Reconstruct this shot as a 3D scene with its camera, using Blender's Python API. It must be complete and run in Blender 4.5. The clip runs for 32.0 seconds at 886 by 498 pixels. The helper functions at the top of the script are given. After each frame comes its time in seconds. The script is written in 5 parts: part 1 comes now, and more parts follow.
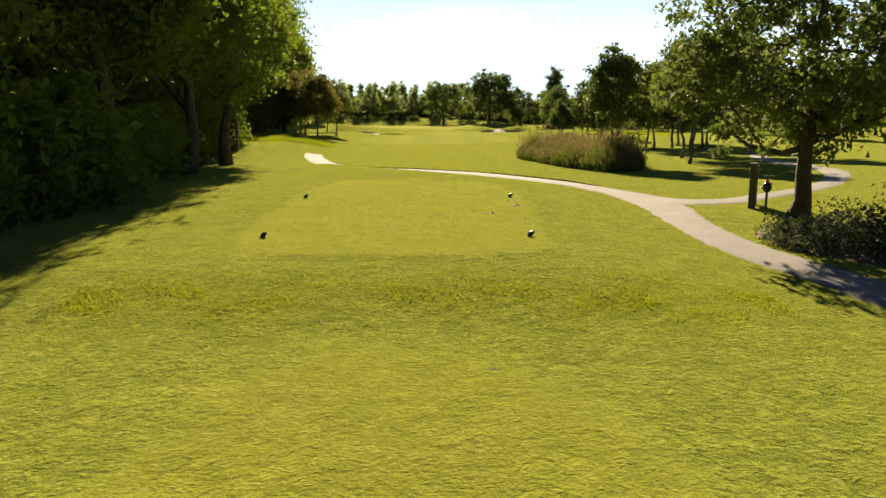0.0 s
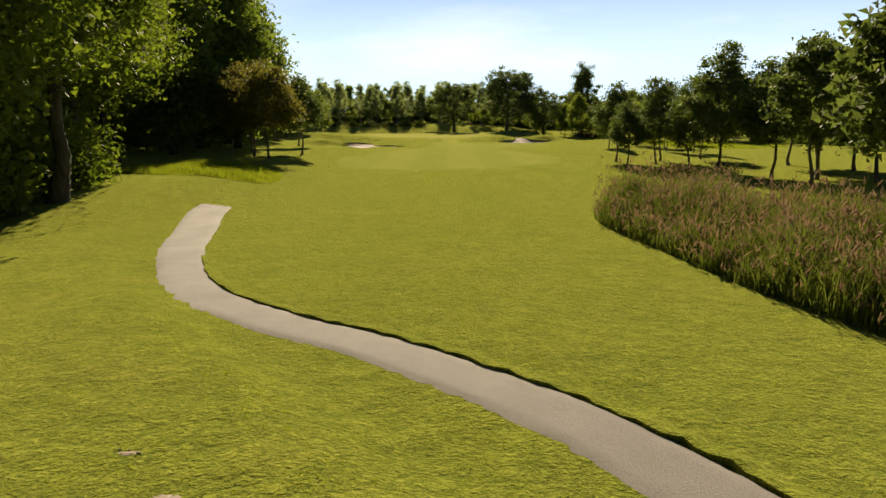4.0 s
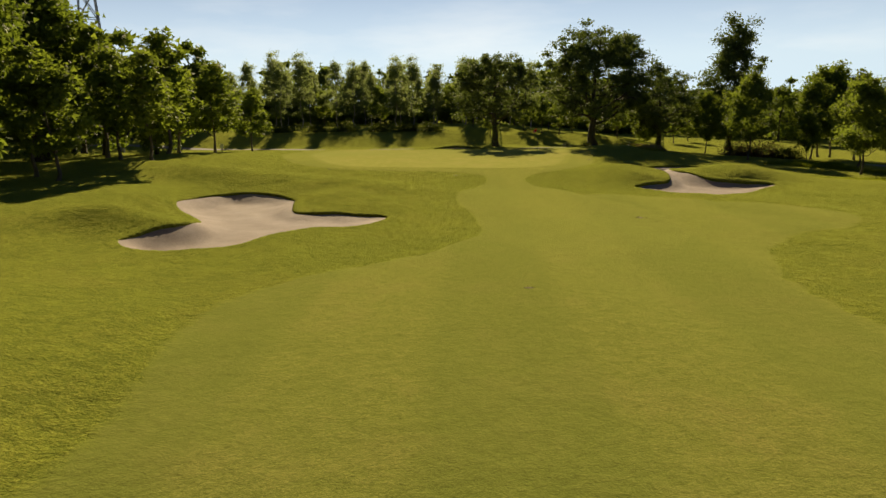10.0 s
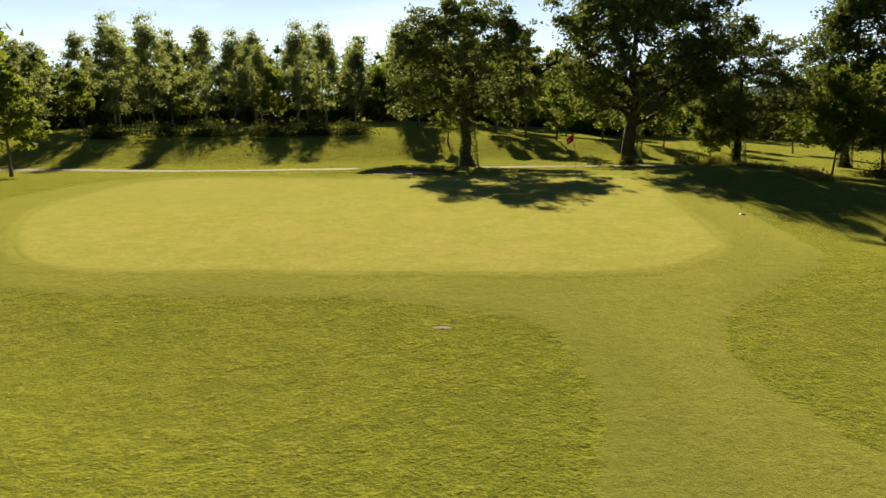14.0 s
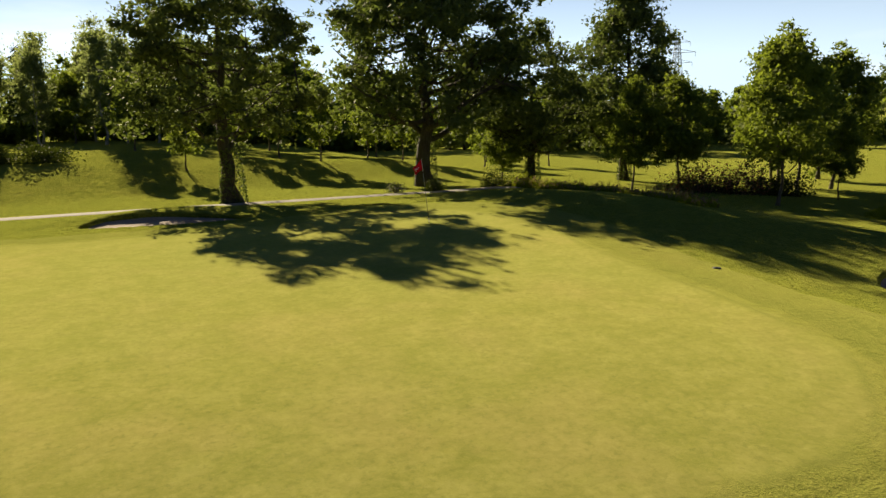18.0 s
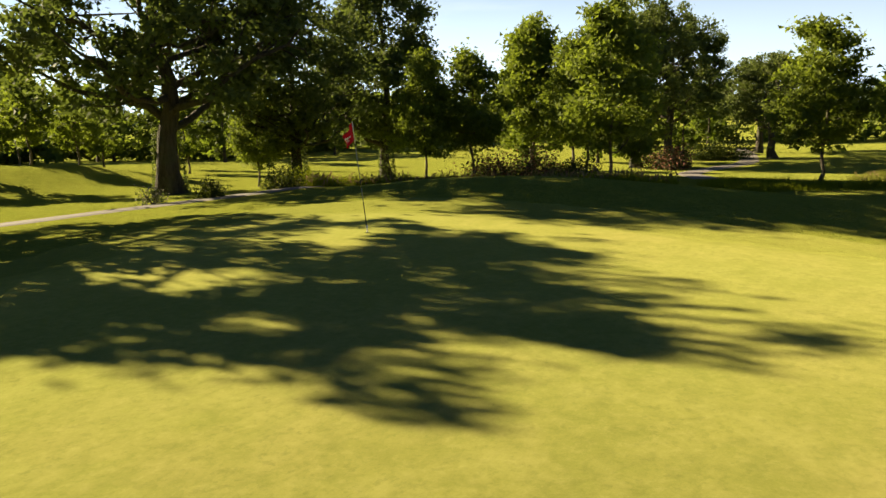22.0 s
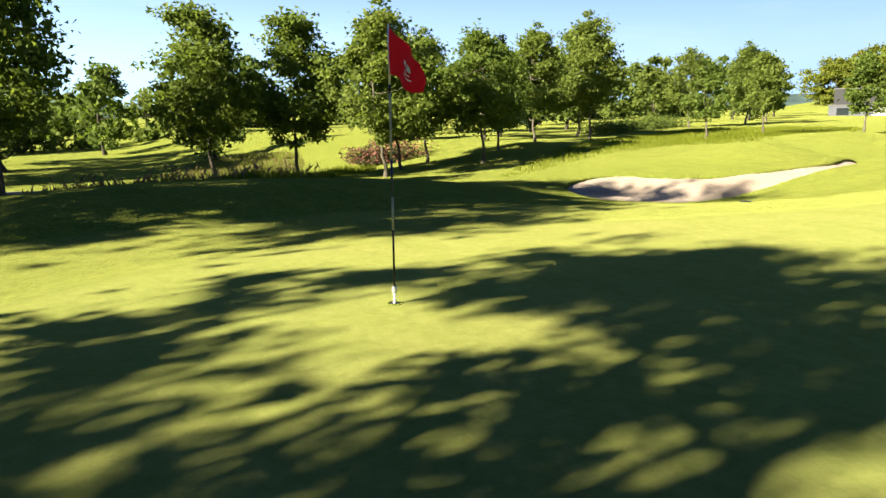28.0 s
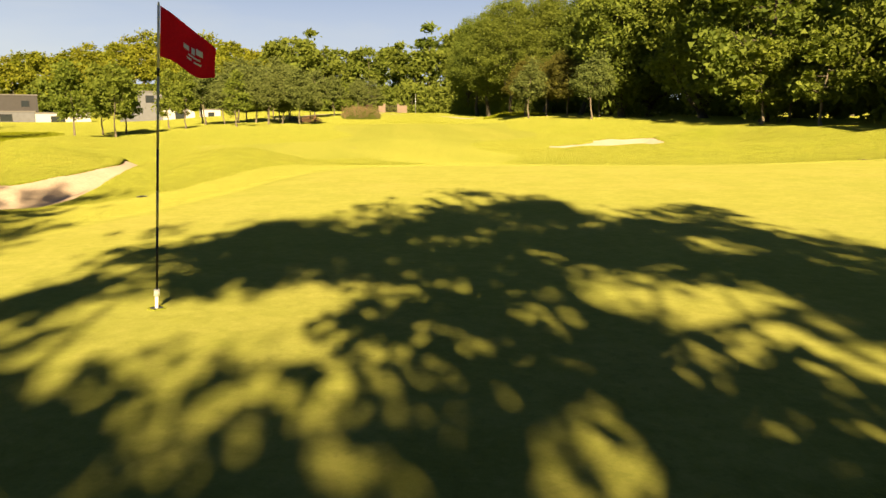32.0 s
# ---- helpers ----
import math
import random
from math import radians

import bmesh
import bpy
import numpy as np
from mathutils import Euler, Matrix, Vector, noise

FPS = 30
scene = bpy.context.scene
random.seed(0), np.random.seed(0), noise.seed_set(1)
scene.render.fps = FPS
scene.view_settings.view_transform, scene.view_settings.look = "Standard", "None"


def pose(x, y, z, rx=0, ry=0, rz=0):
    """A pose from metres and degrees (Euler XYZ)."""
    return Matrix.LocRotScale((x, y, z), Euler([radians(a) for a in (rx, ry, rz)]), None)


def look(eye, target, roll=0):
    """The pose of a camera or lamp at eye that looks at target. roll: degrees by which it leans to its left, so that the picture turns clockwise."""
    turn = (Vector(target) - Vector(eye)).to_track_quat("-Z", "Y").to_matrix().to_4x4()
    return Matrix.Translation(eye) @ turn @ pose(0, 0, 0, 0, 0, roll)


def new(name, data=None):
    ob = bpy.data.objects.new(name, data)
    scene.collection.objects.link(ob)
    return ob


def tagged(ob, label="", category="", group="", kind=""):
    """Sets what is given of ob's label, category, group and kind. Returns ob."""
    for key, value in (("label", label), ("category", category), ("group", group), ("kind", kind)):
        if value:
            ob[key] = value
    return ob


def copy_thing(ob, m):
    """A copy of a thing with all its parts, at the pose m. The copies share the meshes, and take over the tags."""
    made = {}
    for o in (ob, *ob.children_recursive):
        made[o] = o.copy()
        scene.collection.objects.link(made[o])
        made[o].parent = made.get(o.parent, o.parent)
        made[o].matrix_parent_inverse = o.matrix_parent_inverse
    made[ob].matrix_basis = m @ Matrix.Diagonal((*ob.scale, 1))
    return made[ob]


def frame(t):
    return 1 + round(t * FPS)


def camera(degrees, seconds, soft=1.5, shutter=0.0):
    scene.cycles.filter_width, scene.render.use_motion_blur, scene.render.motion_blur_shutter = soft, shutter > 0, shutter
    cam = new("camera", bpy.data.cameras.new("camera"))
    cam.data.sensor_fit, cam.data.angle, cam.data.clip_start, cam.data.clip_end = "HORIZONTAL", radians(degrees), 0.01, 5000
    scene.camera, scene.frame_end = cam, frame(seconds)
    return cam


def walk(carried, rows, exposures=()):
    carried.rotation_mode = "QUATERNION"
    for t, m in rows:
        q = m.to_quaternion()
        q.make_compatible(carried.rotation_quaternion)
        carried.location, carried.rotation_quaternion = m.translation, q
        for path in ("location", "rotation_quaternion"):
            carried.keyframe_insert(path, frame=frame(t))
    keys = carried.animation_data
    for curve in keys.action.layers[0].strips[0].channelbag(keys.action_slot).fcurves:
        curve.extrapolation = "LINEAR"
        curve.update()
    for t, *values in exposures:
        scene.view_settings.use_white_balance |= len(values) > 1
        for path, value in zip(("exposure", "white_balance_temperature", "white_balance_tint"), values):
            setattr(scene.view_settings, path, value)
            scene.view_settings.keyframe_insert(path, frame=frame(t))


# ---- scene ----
cam = camera(63.6, 32.0)
# seconds, eye x y z, turn about x y z in degrees
ROWS = [
    (0, -0.085, 5.273, 2.909, 78.98, 0.57, 0.19),
    (0.5, 0.028, 7.762, 2.898, 79.00, 0.46, 0.25),
    (1, 0.141, 10.534, 2.878, 79.08, 0.63, 0.44),
    (1.5, 0.215, 13.564, 2.895, 79.08, 0.68, 0.65),
    (2, 0.223, 16.849, 2.919, 79.11, 0.59, 0.88),
    (2.5, 0.183, 20.373, 2.959, 79.16, 0.64, 1.05),
    (3, 0.060, 23.974, 3.092, 79.18, 0.79, 1.04),
    (3.5, 0.002, 27.828, 3.257, 79.19, 0.81, 1.00),
    (5.5, -0.902, 47.895, 3.819, 79.00, 0.40, 1.38),
    (6, -1.785, 53.705, 3.866, 78.99, 0.44, 1.44),
    (6.5, -2.479, 60.004, 3.920, 78.99, 0.49, 1.50),
    (7, -2.912, 66.342, 3.893, 78.97, 0.56, 1.57),
    (7.5, -3.190, 73.108, 4.060, 78.92, 0.64, 1.66),
    (8, -3.284, 79.691, 4.048, 78.88, 0.75, 1.78),
    (8.5, -3.212, 86.199, 3.955, 78.85, 0.79, 1.94),
    (9, -3.289, 92.914, 3.890, 78.79, 0.75, 2.03),
    (9.5, -3.346, 99.836, 3.847, 78.73, 0.77, 2.11),
    (10, -3.519, 106.553, 3.709, 78.67, 0.83, 2.14),
    (10.5, -3.618, 113.741, 3.524, 78.63, 0.90, 2.20),
    (11, -3.771, 121.397, 3.407, 78.63, 0.92, 2.23),
    (11.5, -3.831, 128.057, 3.302, 78.58, 0.88, 2.28),
    (12, -3.967, 133.289, 3.128, 78.48, 0.83, 2.10),
    (12.5, -4.196, 137.429, 2.987, 78.47, 0.81, 1.51),
    (13, -4.554, 140.514, 2.957, 78.39, 0.79, 0.14),
    (13.5, -5.006, 143.091, 2.935, 78.36, 0.78, -1.76),
    (14, -5.400, 145.235, 2.977, 78.35, 0.79, -3.94),
    (14.5, -5.717, 147.075, 3.085, 78.40, 0.79, -6.80),
    (16.5, -6.745, 151.715, 3.316, 78.69, 0.90, -18.57),
    (17, -7.066, 152.957, 3.278, 78.76, 0.98, -21.64),
    (17.5, -7.424, 154.519, 3.249, 78.81, 1.03, -24.71),
    (18, -7.710, 156.629, 3.081, 78.96, 1.11, -27.70),
    (18.5, -7.978, 158.897, 2.912, 79.05, 1.17, -30.64),
    (19, -8.147, 161.192, 2.686, 79.16, 1.30, -33.78),
    (19.5, -8.180, 163.251, 2.431, 79.29, 1.40, -36.93),
    (20, -8.131, 164.942, 2.206, 79.34, 1.50, -41.49),
    (20.5, -8.100, 166.388, 1.977, 79.36, 1.63, -46.21),
    (21, -8.070, 167.548, 1.759, 79.38, 1.65, -50.34),
    (21.5, -8.022, 168.647, 1.596, 79.38, 1.66, -53.78),
    (22, -7.819, 169.857, 1.506, 79.35, 1.67, -57.75),
    (22.5, -7.541, 171.008, 1.451, 79.30, 1.68, -61.75),
    (23, -7.095, 172.159, 1.373, 79.26, 1.67, -65.46),
    (23.5, -6.537, 173.326, 1.292, 79.26, 1.62, -69.19),
    (24, -5.902, 174.456, 1.227, 79.23, 1.55, -73.30),
    (24.5, -5.276, 175.607, 1.146, 79.23, 1.47, -77.99),
    (26.5, -2.979, 179.216, 0.819, 79.17, 1.27, -99.75),
    (27, -2.541, 180.036, 0.826, 79.10, 1.18, -107.37),
    (27.5, -2.184, 180.731, 0.814, 79.05, 1.09, -114.65),
    (28, -1.827, 181.371, 0.801, 78.99, 0.96, -122.00),
    (28.5, -1.452, 181.973, 0.768, 78.93, 0.84, -129.47),
    (29, -1.058, 182.556, 0.752, 78.89, 0.68, -137.14),
    (29.5, -0.607, 183.121, 0.735, 78.89, 0.50, -145.52),
    (30, -0.156, 183.553, 0.715, 78.89, 0.38, -153.21),
    (30.5, 0.295, 183.873, 0.710, 78.89, 0.25, -160.80),
    (31, 0.709, 184.023, 0.703, 78.93, 0.09, -168.28),
    (31.5, 1.085, 184.061, 0.694, 78.98, -0.02, -175.68),
    (32, 1.386, 184.023, 0.704, 79.06, -0.14, 176.81),
]
EXPOSURES = [(0.0, 1.85, 6900, 8), (2.0, 1.45, 6900, 8), (3.0, 1.4, 6900, 8), (6.0, 1.3, 6800, 8), (8.0, 1.03, 7300, 8), (11.0, 1.03, 7350, 8), (12.0, 1.25, 6900, 8), (14.0, 1.5, 7000, 8), (17.0, 1.4, 6900, 7), (19.0, 1.56, 7100, 7), (21.0, 1.75, 7300, 7),
             (22.0, 1.88, 7300, 6), (24.0, 2.52, 7350, 6), (26.5, 2.55, 6400, 3), (28.0, 2.22, 5800, 3), (29.0, 2.0, 6100, 3), (30.0, 1.95, 7700, 5), (32.0, 1.95, 8800, 8)]
walk(cam, [(t, pose(x, y, z, rx, ry, rz)) for t, x, y, z, rx, ry, rz in ROWS], EXPOSURES)

# ---- light: clear early evening, low sun ahead of the tee ----
SUN_ELEVATION, SUN_TURN = 26.0, -2.3
world = bpy.data.worlds.new("sky")
scene.world = world
world.use_nodes = True
wt = world.node_tree
wt.nodes.clear()
w_out = wt.nodes.new("ShaderNodeOutputWorld")
w_bg = wt.nodes.new("ShaderNodeBackground")
w_sky = wt.nodes.new("ShaderNodeTexSky")
w_sky.sky_type = 'NISHITA'
w_sky.sun_disc = False
w_sky.sun_elevation = radians(SUN_ELEVATION)
w_sky.sun_rotation = radians(SUN_TURN)
w_sky.air_density, w_sky.dust_density, w_sky.ozone_density = 0.38, 0.05, 5.0
w_sky.altitude = 3500
w_bg.inputs["Strength"].default_value = 0.05
# thin high cloud
w_co = wt.nodes.new("ShaderNodeTexCoord")
w_map = wt.nodes.new("ShaderNodeMapping")
w_map.inputs["Scale"].default_value = (1.6, 1.0, 7.0)
w_map.inputs["Rotation"].default_value = (0.0, radians(12), radians(20))
w_noise = wt.nodes.new("ShaderNodeTexNoise")
w_noise.inputs["Scale"].default_value = 1.7
w_noise.inputs["Detail"].default_value = 6.0
w_noise.inputs["Roughness"].default_value = 0.55
w_ramp = wt.nodes.new("ShaderNodeValToRGB")
w_ramp.color_ramp.elements[0].position, w_ramp.color_ramp.elements[0].color = 0.52, (0, 0, 0, 1)
w_ramp.color_ramp.elements[1].position, w_ramp.color_ramp.elements[1].color = 0.78, (0.5, 0.5, 0.5, 1)
w_mix = wt.nodes.new("ShaderNodeMix")
w_mix.data_type = 'RGBA'
for a, b in ((w_co.outputs["Generated"], w_map.inputs["Vector"]), (w_map.outputs["Vector"], w_noise.inputs["Vector"]),
             (w_noise.outputs["Fac"], w_ramp.inputs["Fac"]),
             (w_bg.outputs["Background"], w_out.inputs["Surface"])):
    wt.links.new(a, b)
# pale haze low over the horizon, and the clouds only there
w_low = wt.nodes.new("ShaderNodeMix")
w_low.data_type, w_low.blend_type = 'RGBA', 'MULTIPLY'
w_low.inputs["Factor"].default_value = 1.0
w_sep = wt.nodes.new("ShaderNodeSeparateXYZ")
w_haze = wt.nodes.new("ShaderNodeValToRGB")
w_haze.color_ramp.elements[0].position, w_haze.color_ramp.elements[0].color = 0.06, (0.9, 0.9, 0.9, 1)
w_haze.color_ramp.elements[1].position, w_haze.color_ramp.elements[1].color = 0.26, (0, 0, 0, 1)
w_air = wt.nodes.new("ShaderNodeMix")
w_air.data_type = 'RGBA'
# the haze is brightest on the sun's side of the sky
w_side = wt.nodes.new("ShaderNodeMapRange")
w_side.inputs["From Min"].default_value, w_side.inputs["From Max"].default_value = -1.0, 1.0
w_glow = wt.nodes.new("ShaderNodeMix")
w_glow.data_type = 'RGBA'
w_glow.inputs["A"].default_value = (2.9, 3.5, 4.5, 1)
w_glow.inputs["B"].default_value = (7.1, 8.9, 10.5, 1)
w_veil = wt.nodes.new("ShaderNodeMix")
w_veil.data_type = 'RGBA'
w_veil.inputs["A"].default_value = (3.3, 3.9, 4.7, 1)
w_veil.inputs["B"].default_value = (11, 11.3, 11.6, 1)
for a, b in ((w_sep.outputs["Y"], w_side.inputs["Value"]), (w_side.outputs["Result"], w_glow.inputs["Factor"]), (w_glow.outputs["Result"], w_air.inputs["B"]),
             (w_side.outputs["Result"], w_veil.inputs["Factor"]), (w_veil.outputs["Result"], w_mix.inputs["B"])):
    wt.links.new(a, b)
for a, b in ((w_co.outputs["Generated"], w_sep.inputs["Vector"]), (w_sep.outputs["Z"], w_haze.inputs["Fac"]), (w_haze.outputs["Color"], w_air.inputs["Factor"]), (w_ramp.outputs["Color"], w_low.inputs["A"]),
             (w_haze.outputs["Color"], w_low.inputs["B"]), (w_low.outputs["Result"], w_mix.inputs["Factor"]),
             (w_sky.outputs["Color"], w_air.inputs["A"]), (w_air.outputs["Result"], w_mix.inputs["A"]), (w_mix.outputs["Result"], w_bg.inputs["Color"])):
    wt.links.new(a, b)
sun_data = bpy.data.lights.new("sun", 'SUN')
sun_data.energy, sun_data.angle, sun_data.color = 5.0, radians(0.53), (1.0, 0.84, 0.60)
sun = new("sun", sun_data)
sun_way = Vector((math.sin(radians(SUN_TURN)), math.cos(radians(SUN_TURN)), math.tan(radians(SUN_ELEVATION))))
sun.matrix_world = look((0, 150, 80), Vector((0, 150, 80)) - sun_way)


# ---- materials ----
class Nodes:
    """A node material, put together step by step."""

    def __init__(self, name):
        self.mat = bpy.data.materials.new(name)
        self.mat.use_nodes = True
        self.tree = self.mat.node_tree
        self.tree.nodes.clear()
        self.out = self.tree.nodes.new("ShaderNodeOutputMaterial")

    def put(self, socket, value):
        if isinstance(value, bpy.types.NodeSocket):
            self.tree.links.new(value, socket)
        elif isinstance(value, (tuple, list)) and len(value) == 3 and socket.type == 'RGBA':
            socket.default_value = (*value, 1)
        else:
            socket.default_value = value

    def node(self, kind, out=0, **ins):
        n = self.tree.nodes.new(kind)
        for k, v in ins.items():
            self.put(n.inputs[k.replace("_", " ")], v)
        return n.outputs[out]

    def where(self):
        return self.tree.nodes.new("ShaderNodeNewGeometry").outputs["Position"]

    def noise(self, scale, detail=4.0, rough=0.55, vector=None, stretch=None):
        v = vector or self.where()
        if stretch:
            n = self.tree.nodes.new("ShaderNodeMapping")
            self.put(n.inputs["Vector"], v)
            n.inputs["Scale"].default_value = stretch
            v = n.outputs["Vector"]
        return self.node("ShaderNodeTexNoise", 0, Vector=v, Scale=scale, Detail=detail, Roughness=rough)

    def ramp(self, fac, stops):
        n = self.tree.nodes.new("ShaderNodeValToRGB")
        els = n.color_ramp.elements
        while len(els) < len(stops):
            els.new(0.5)
        for e, (p, c) in zip(els, stops):
            e.position, e.color = p, (*c, 1) if isinstance(c, tuple) else (c, c, c, 1)
        self.put(n.inputs["Fac"], fac)
        return n.outputs["Color"]

    def mix(self, fac, a, b, blend='MIX'):
        n = self.tree.nodes.new("ShaderNodeMix")
        n.data_type, n.blend_type = 'RGBA', blend
        self.put(n.inputs["Factor"], fac)
        self.put(n.inputs["A"], a)
        self.put(n.inputs["B"], b)
        return n.outputs["Result"]

    def math(self, op, a, b=0.0, clamp=False):
        n = self.tree.nodes.new("ShaderNodeMath")
        n.operation, n.use_clamp = op, clamp
        self.put(n.inputs[0], a)
        self.put(n.inputs[1], b)
        return n.outputs[0]

    def bump(self, height, strength, distance):
        return self.node("ShaderNodeBump", 0, Height=height, Strength=strength, Distance=distance)

    def done(self, colour, rough=0.8, normal=None, metal=0.0, specular=0.3, thin=0.0, thin_colour=None, sheen=0.0, grainy=0.0):
        n = self.tree.nodes.new("ShaderNodeBsdfPrincipled")
        self.put(n.inputs["Base Color"], colour)
        self.put(n.inputs["Roughness"], rough)
        self.put(n.inputs["Metallic"], metal)
        self.put(n.inputs["Specular IOR Level"], specular)
        if grainy:
            self.put(n.inputs["Diffuse Roughness"], grainy)
        if sheen:
            self.put(n.inputs["Sheen Weight"], sheen)
            self.put(n.inputs["Sheen Roughness"], 0.45)
            self.put(n.inputs["Sheen Tint"], (0.62, 0.64, 0.15))
        if normal:
            self.put(n.inputs["Normal"], normal)
        shader = n.outputs[0]
        if thin:
            t = self.node("ShaderNodeBsdfTranslucent", 0, Color=thin_colour)
            m = self.tree.nodes.new("ShaderNodeMixShader")
            self.put(m.inputs[0], thin)
            self.tree.links.new(shader, m.inputs[1])
            self.tree.links.new(t, m.inputs[2])
            shader = m.outputs[0]
        self.tree.links.new(shader, self.out.inputs["Surface"])
        return self.mat


def sward(m, dark, mid, light, dry, clump, fleck, worn):
    """Colour and height of grass: tufts of their own shade, blades, patches and dry places, with shadow painted dark
    into the pits between tufts.
    """
    big = m.noise(0.07, 3.0)
    patch = m.noise(0.42, 6.0, 0.62)
    lump = m.noise(1.1, 4.0, 0.6)
    tuft = m.noise(clump, 5.0, 0.65)
    blade = m.noise(clump * 5.5, 4.0, 0.75)
    fine = m.noise(46.0, 3.0, 0.7)
    warp = m.tree.nodes.new("ShaderNodeVectorMath")
    warp.operation = 'MULTIPLY_ADD'
    shift = m.tree.nodes.new("ShaderNodeTexNoise")
    m.put(shift.inputs["Vector"], m.where())
    shift.inputs["Scale"].default_value = clump * 1.7
    m.put(warp.inputs[0], shift.outputs["Color"])
    warp.inputs[1].default_value = (0.5, 0.5, 0.5)
    m.put(warp.inputs[2], m.where())
    cell = m.tree.nodes.new("ShaderNodeTexVoronoi")
    m.put(cell.inputs["Vector"], warp.outputs[0])
    cell.inputs["Scale"].default_value = clump * 3.1
    shade = m.node("ShaderNodeSeparateColor", 0, Color=cell.outputs["Color"])
    c = m.ramp(tuft, [(0.38, dark), (0.5, mid), (0.62, light)])
    c = m.mix(m.ramp(patch, [(0.47, 0.0), (0.66, worn)]), c, dry)
    c = m.mix(m.ramp(big, [(0.38, 0.0), (0.62, 0.5)]), c, (mid[0] * 0.8, mid[1] * 1.0, mid[2]))
    c = m.mix(m.ramp(m.noise(0.9, 3.0, 0.6, None, (1.0, 0.8, 1.0)), [(0.54, 0.0), (0.68, fleck * 0.55)]), c, (light[0] * 1.05, light[1] * 1.15, light[2] * 0.9))
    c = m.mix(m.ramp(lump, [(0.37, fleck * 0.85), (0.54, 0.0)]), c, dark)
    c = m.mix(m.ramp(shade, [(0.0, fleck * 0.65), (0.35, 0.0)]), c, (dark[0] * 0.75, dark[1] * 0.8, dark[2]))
    c = m.mix(m.ramp(shade, [(0.65, 0.0), (1.0, fleck * 0.7)]), c, (light[0] * 1.2, light[1] * 1.15, light[2] * 1.3))
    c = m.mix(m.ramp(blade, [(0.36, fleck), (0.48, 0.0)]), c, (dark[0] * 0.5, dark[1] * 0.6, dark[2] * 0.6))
    c = m.mix(m.ramp(blade, [(0.53, 0.0), (0.66, fleck * 0.9)]), c, (light[0] * 1.35, light[1] * 1.3, light[2] * 1.6))
    # shadow in the gaps and pits between tufts, painted as darker colour
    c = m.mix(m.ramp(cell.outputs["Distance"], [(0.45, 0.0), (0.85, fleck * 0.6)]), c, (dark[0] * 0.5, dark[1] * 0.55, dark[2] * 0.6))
    pit_shade = m.math('MULTIPLY', m.ramp(m.noise(8.5, 3.0, 0.6), [(0.33, 1.0), (0.43, 0.0)]), m.ramp(m.noise(0.8, 4.0, 0.6), [(0.4, 0.15), (0.58, 1.0)]))
    c = m.mix(m.math('MULTIPLY', pit_shade, fleck), c, (dark[0] * 0.3, dark[1] * 0.36, dark[2] * 0.5))
    c = m.mix(fleck * 0.6, c, m.mix(m.ramp(fine, [(0.36, 0.0), (0.64, 1.0)]), dark, light))
    h = m.math('ADD', m.math('ADD', m.math('ADD', m.math('MULTIPLY', lump, 0.45), m.math('MULTIPLY', tuft, 0.55)), m.math('MULTIPLY', blade, 0.24)), m.math('MULTIPLY', m.math('SUBTRACT', 1.0, cell.outputs["Distance"]), 0.13))
    return c, h


FRINGE_GRASS = ((0.1, 0.117, 0.022), (0.142, 0.151, 0.029), (0.182, 0.184, 0.041), (0.207, 0.174, 0.054), 4.2, 0.55, 0.55)
ROUGH = ((0.048, 0.074, 0.01), (0.137, 0.165, 0.018), (0.23, 0.246, 0.035), (0.25, 0.205, 0.048), 2.8, 0.85, 0.6)


def turf(name, dark, mid, light, dry, clump, relief, fleck=0.5, stripe=0.0, worn=0.55, hem=True, ring=0.0, outer=(ROUGH, 0.22)):
    """Mown grass; a laid sheet of it grows out into the rough at its hem."""
    m = Nodes(name)
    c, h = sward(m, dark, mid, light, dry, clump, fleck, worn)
    if stripe:
        lane = m.tree.nodes.new("ShaderNodeSeparateXYZ")
        m.put(lane.inputs[0], m.where())
        swing = m.math('ADD', m.math('MULTIPLY', lane.outputs[0], 0.98), m.math('MULTIPLY', m.noise(0.03, 1.0), 2.0))
        wave = m.math('SINE', swing)
        c = m.mix(m.ramp(m.math('ADD', m.math('MULTIPLY', wave, 0.5), 0.5), [(0.36, stripe), (0.62, 0.0)]), c, (dark[0] * 0.86, dark[1] * 0.92, dark[2]))
    if hem:
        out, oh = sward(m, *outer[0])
        near = m.tree.nodes.new("ShaderNodeAttribute")
        near.attribute_name = "hem"
        edge = m.math('ADD', near.outputs["Fac"], m.math('MULTIPLY', m.math('SUBTRACT', m.noise(1.4, 5.0, 0.7), 0.5), 0.7))
        k = m.ramp(edge, [(0.3, 0.0), (0.6, 1.0)])
        c = m.mix(k, out, c)
        h = m.math('ADD', m.math('MULTIPLY', m.math('MULTIPLY', m.math('SUBTRACT', h, 0.7), k), relief),
                   m.math('MULTIPLY', m.math('MULTIPLY', m.math('SUBTRACT', oh, 0.7), m.math('SUBTRACT', 1.0, k)), outer[1]))
        relief = 1.0
        if ring:
            c = m.mix(m.math('MULTIPLY', m.ramp(near.outputs["Fac"], [(0.40, 0.0), (0.46, ring), (0.54, 0.0)]), m.ramp(m.noise(0.35, 3.0), [(0.4, 0.2), (0.6, 1.0)])), c, (dark[0] * 0.5, dark[1] * 0.58, dark[2] * 0.6))
    return m.done(c, 0.9, m.bump(h, 1.0, relief), specular=0.0, sheen=0.33)


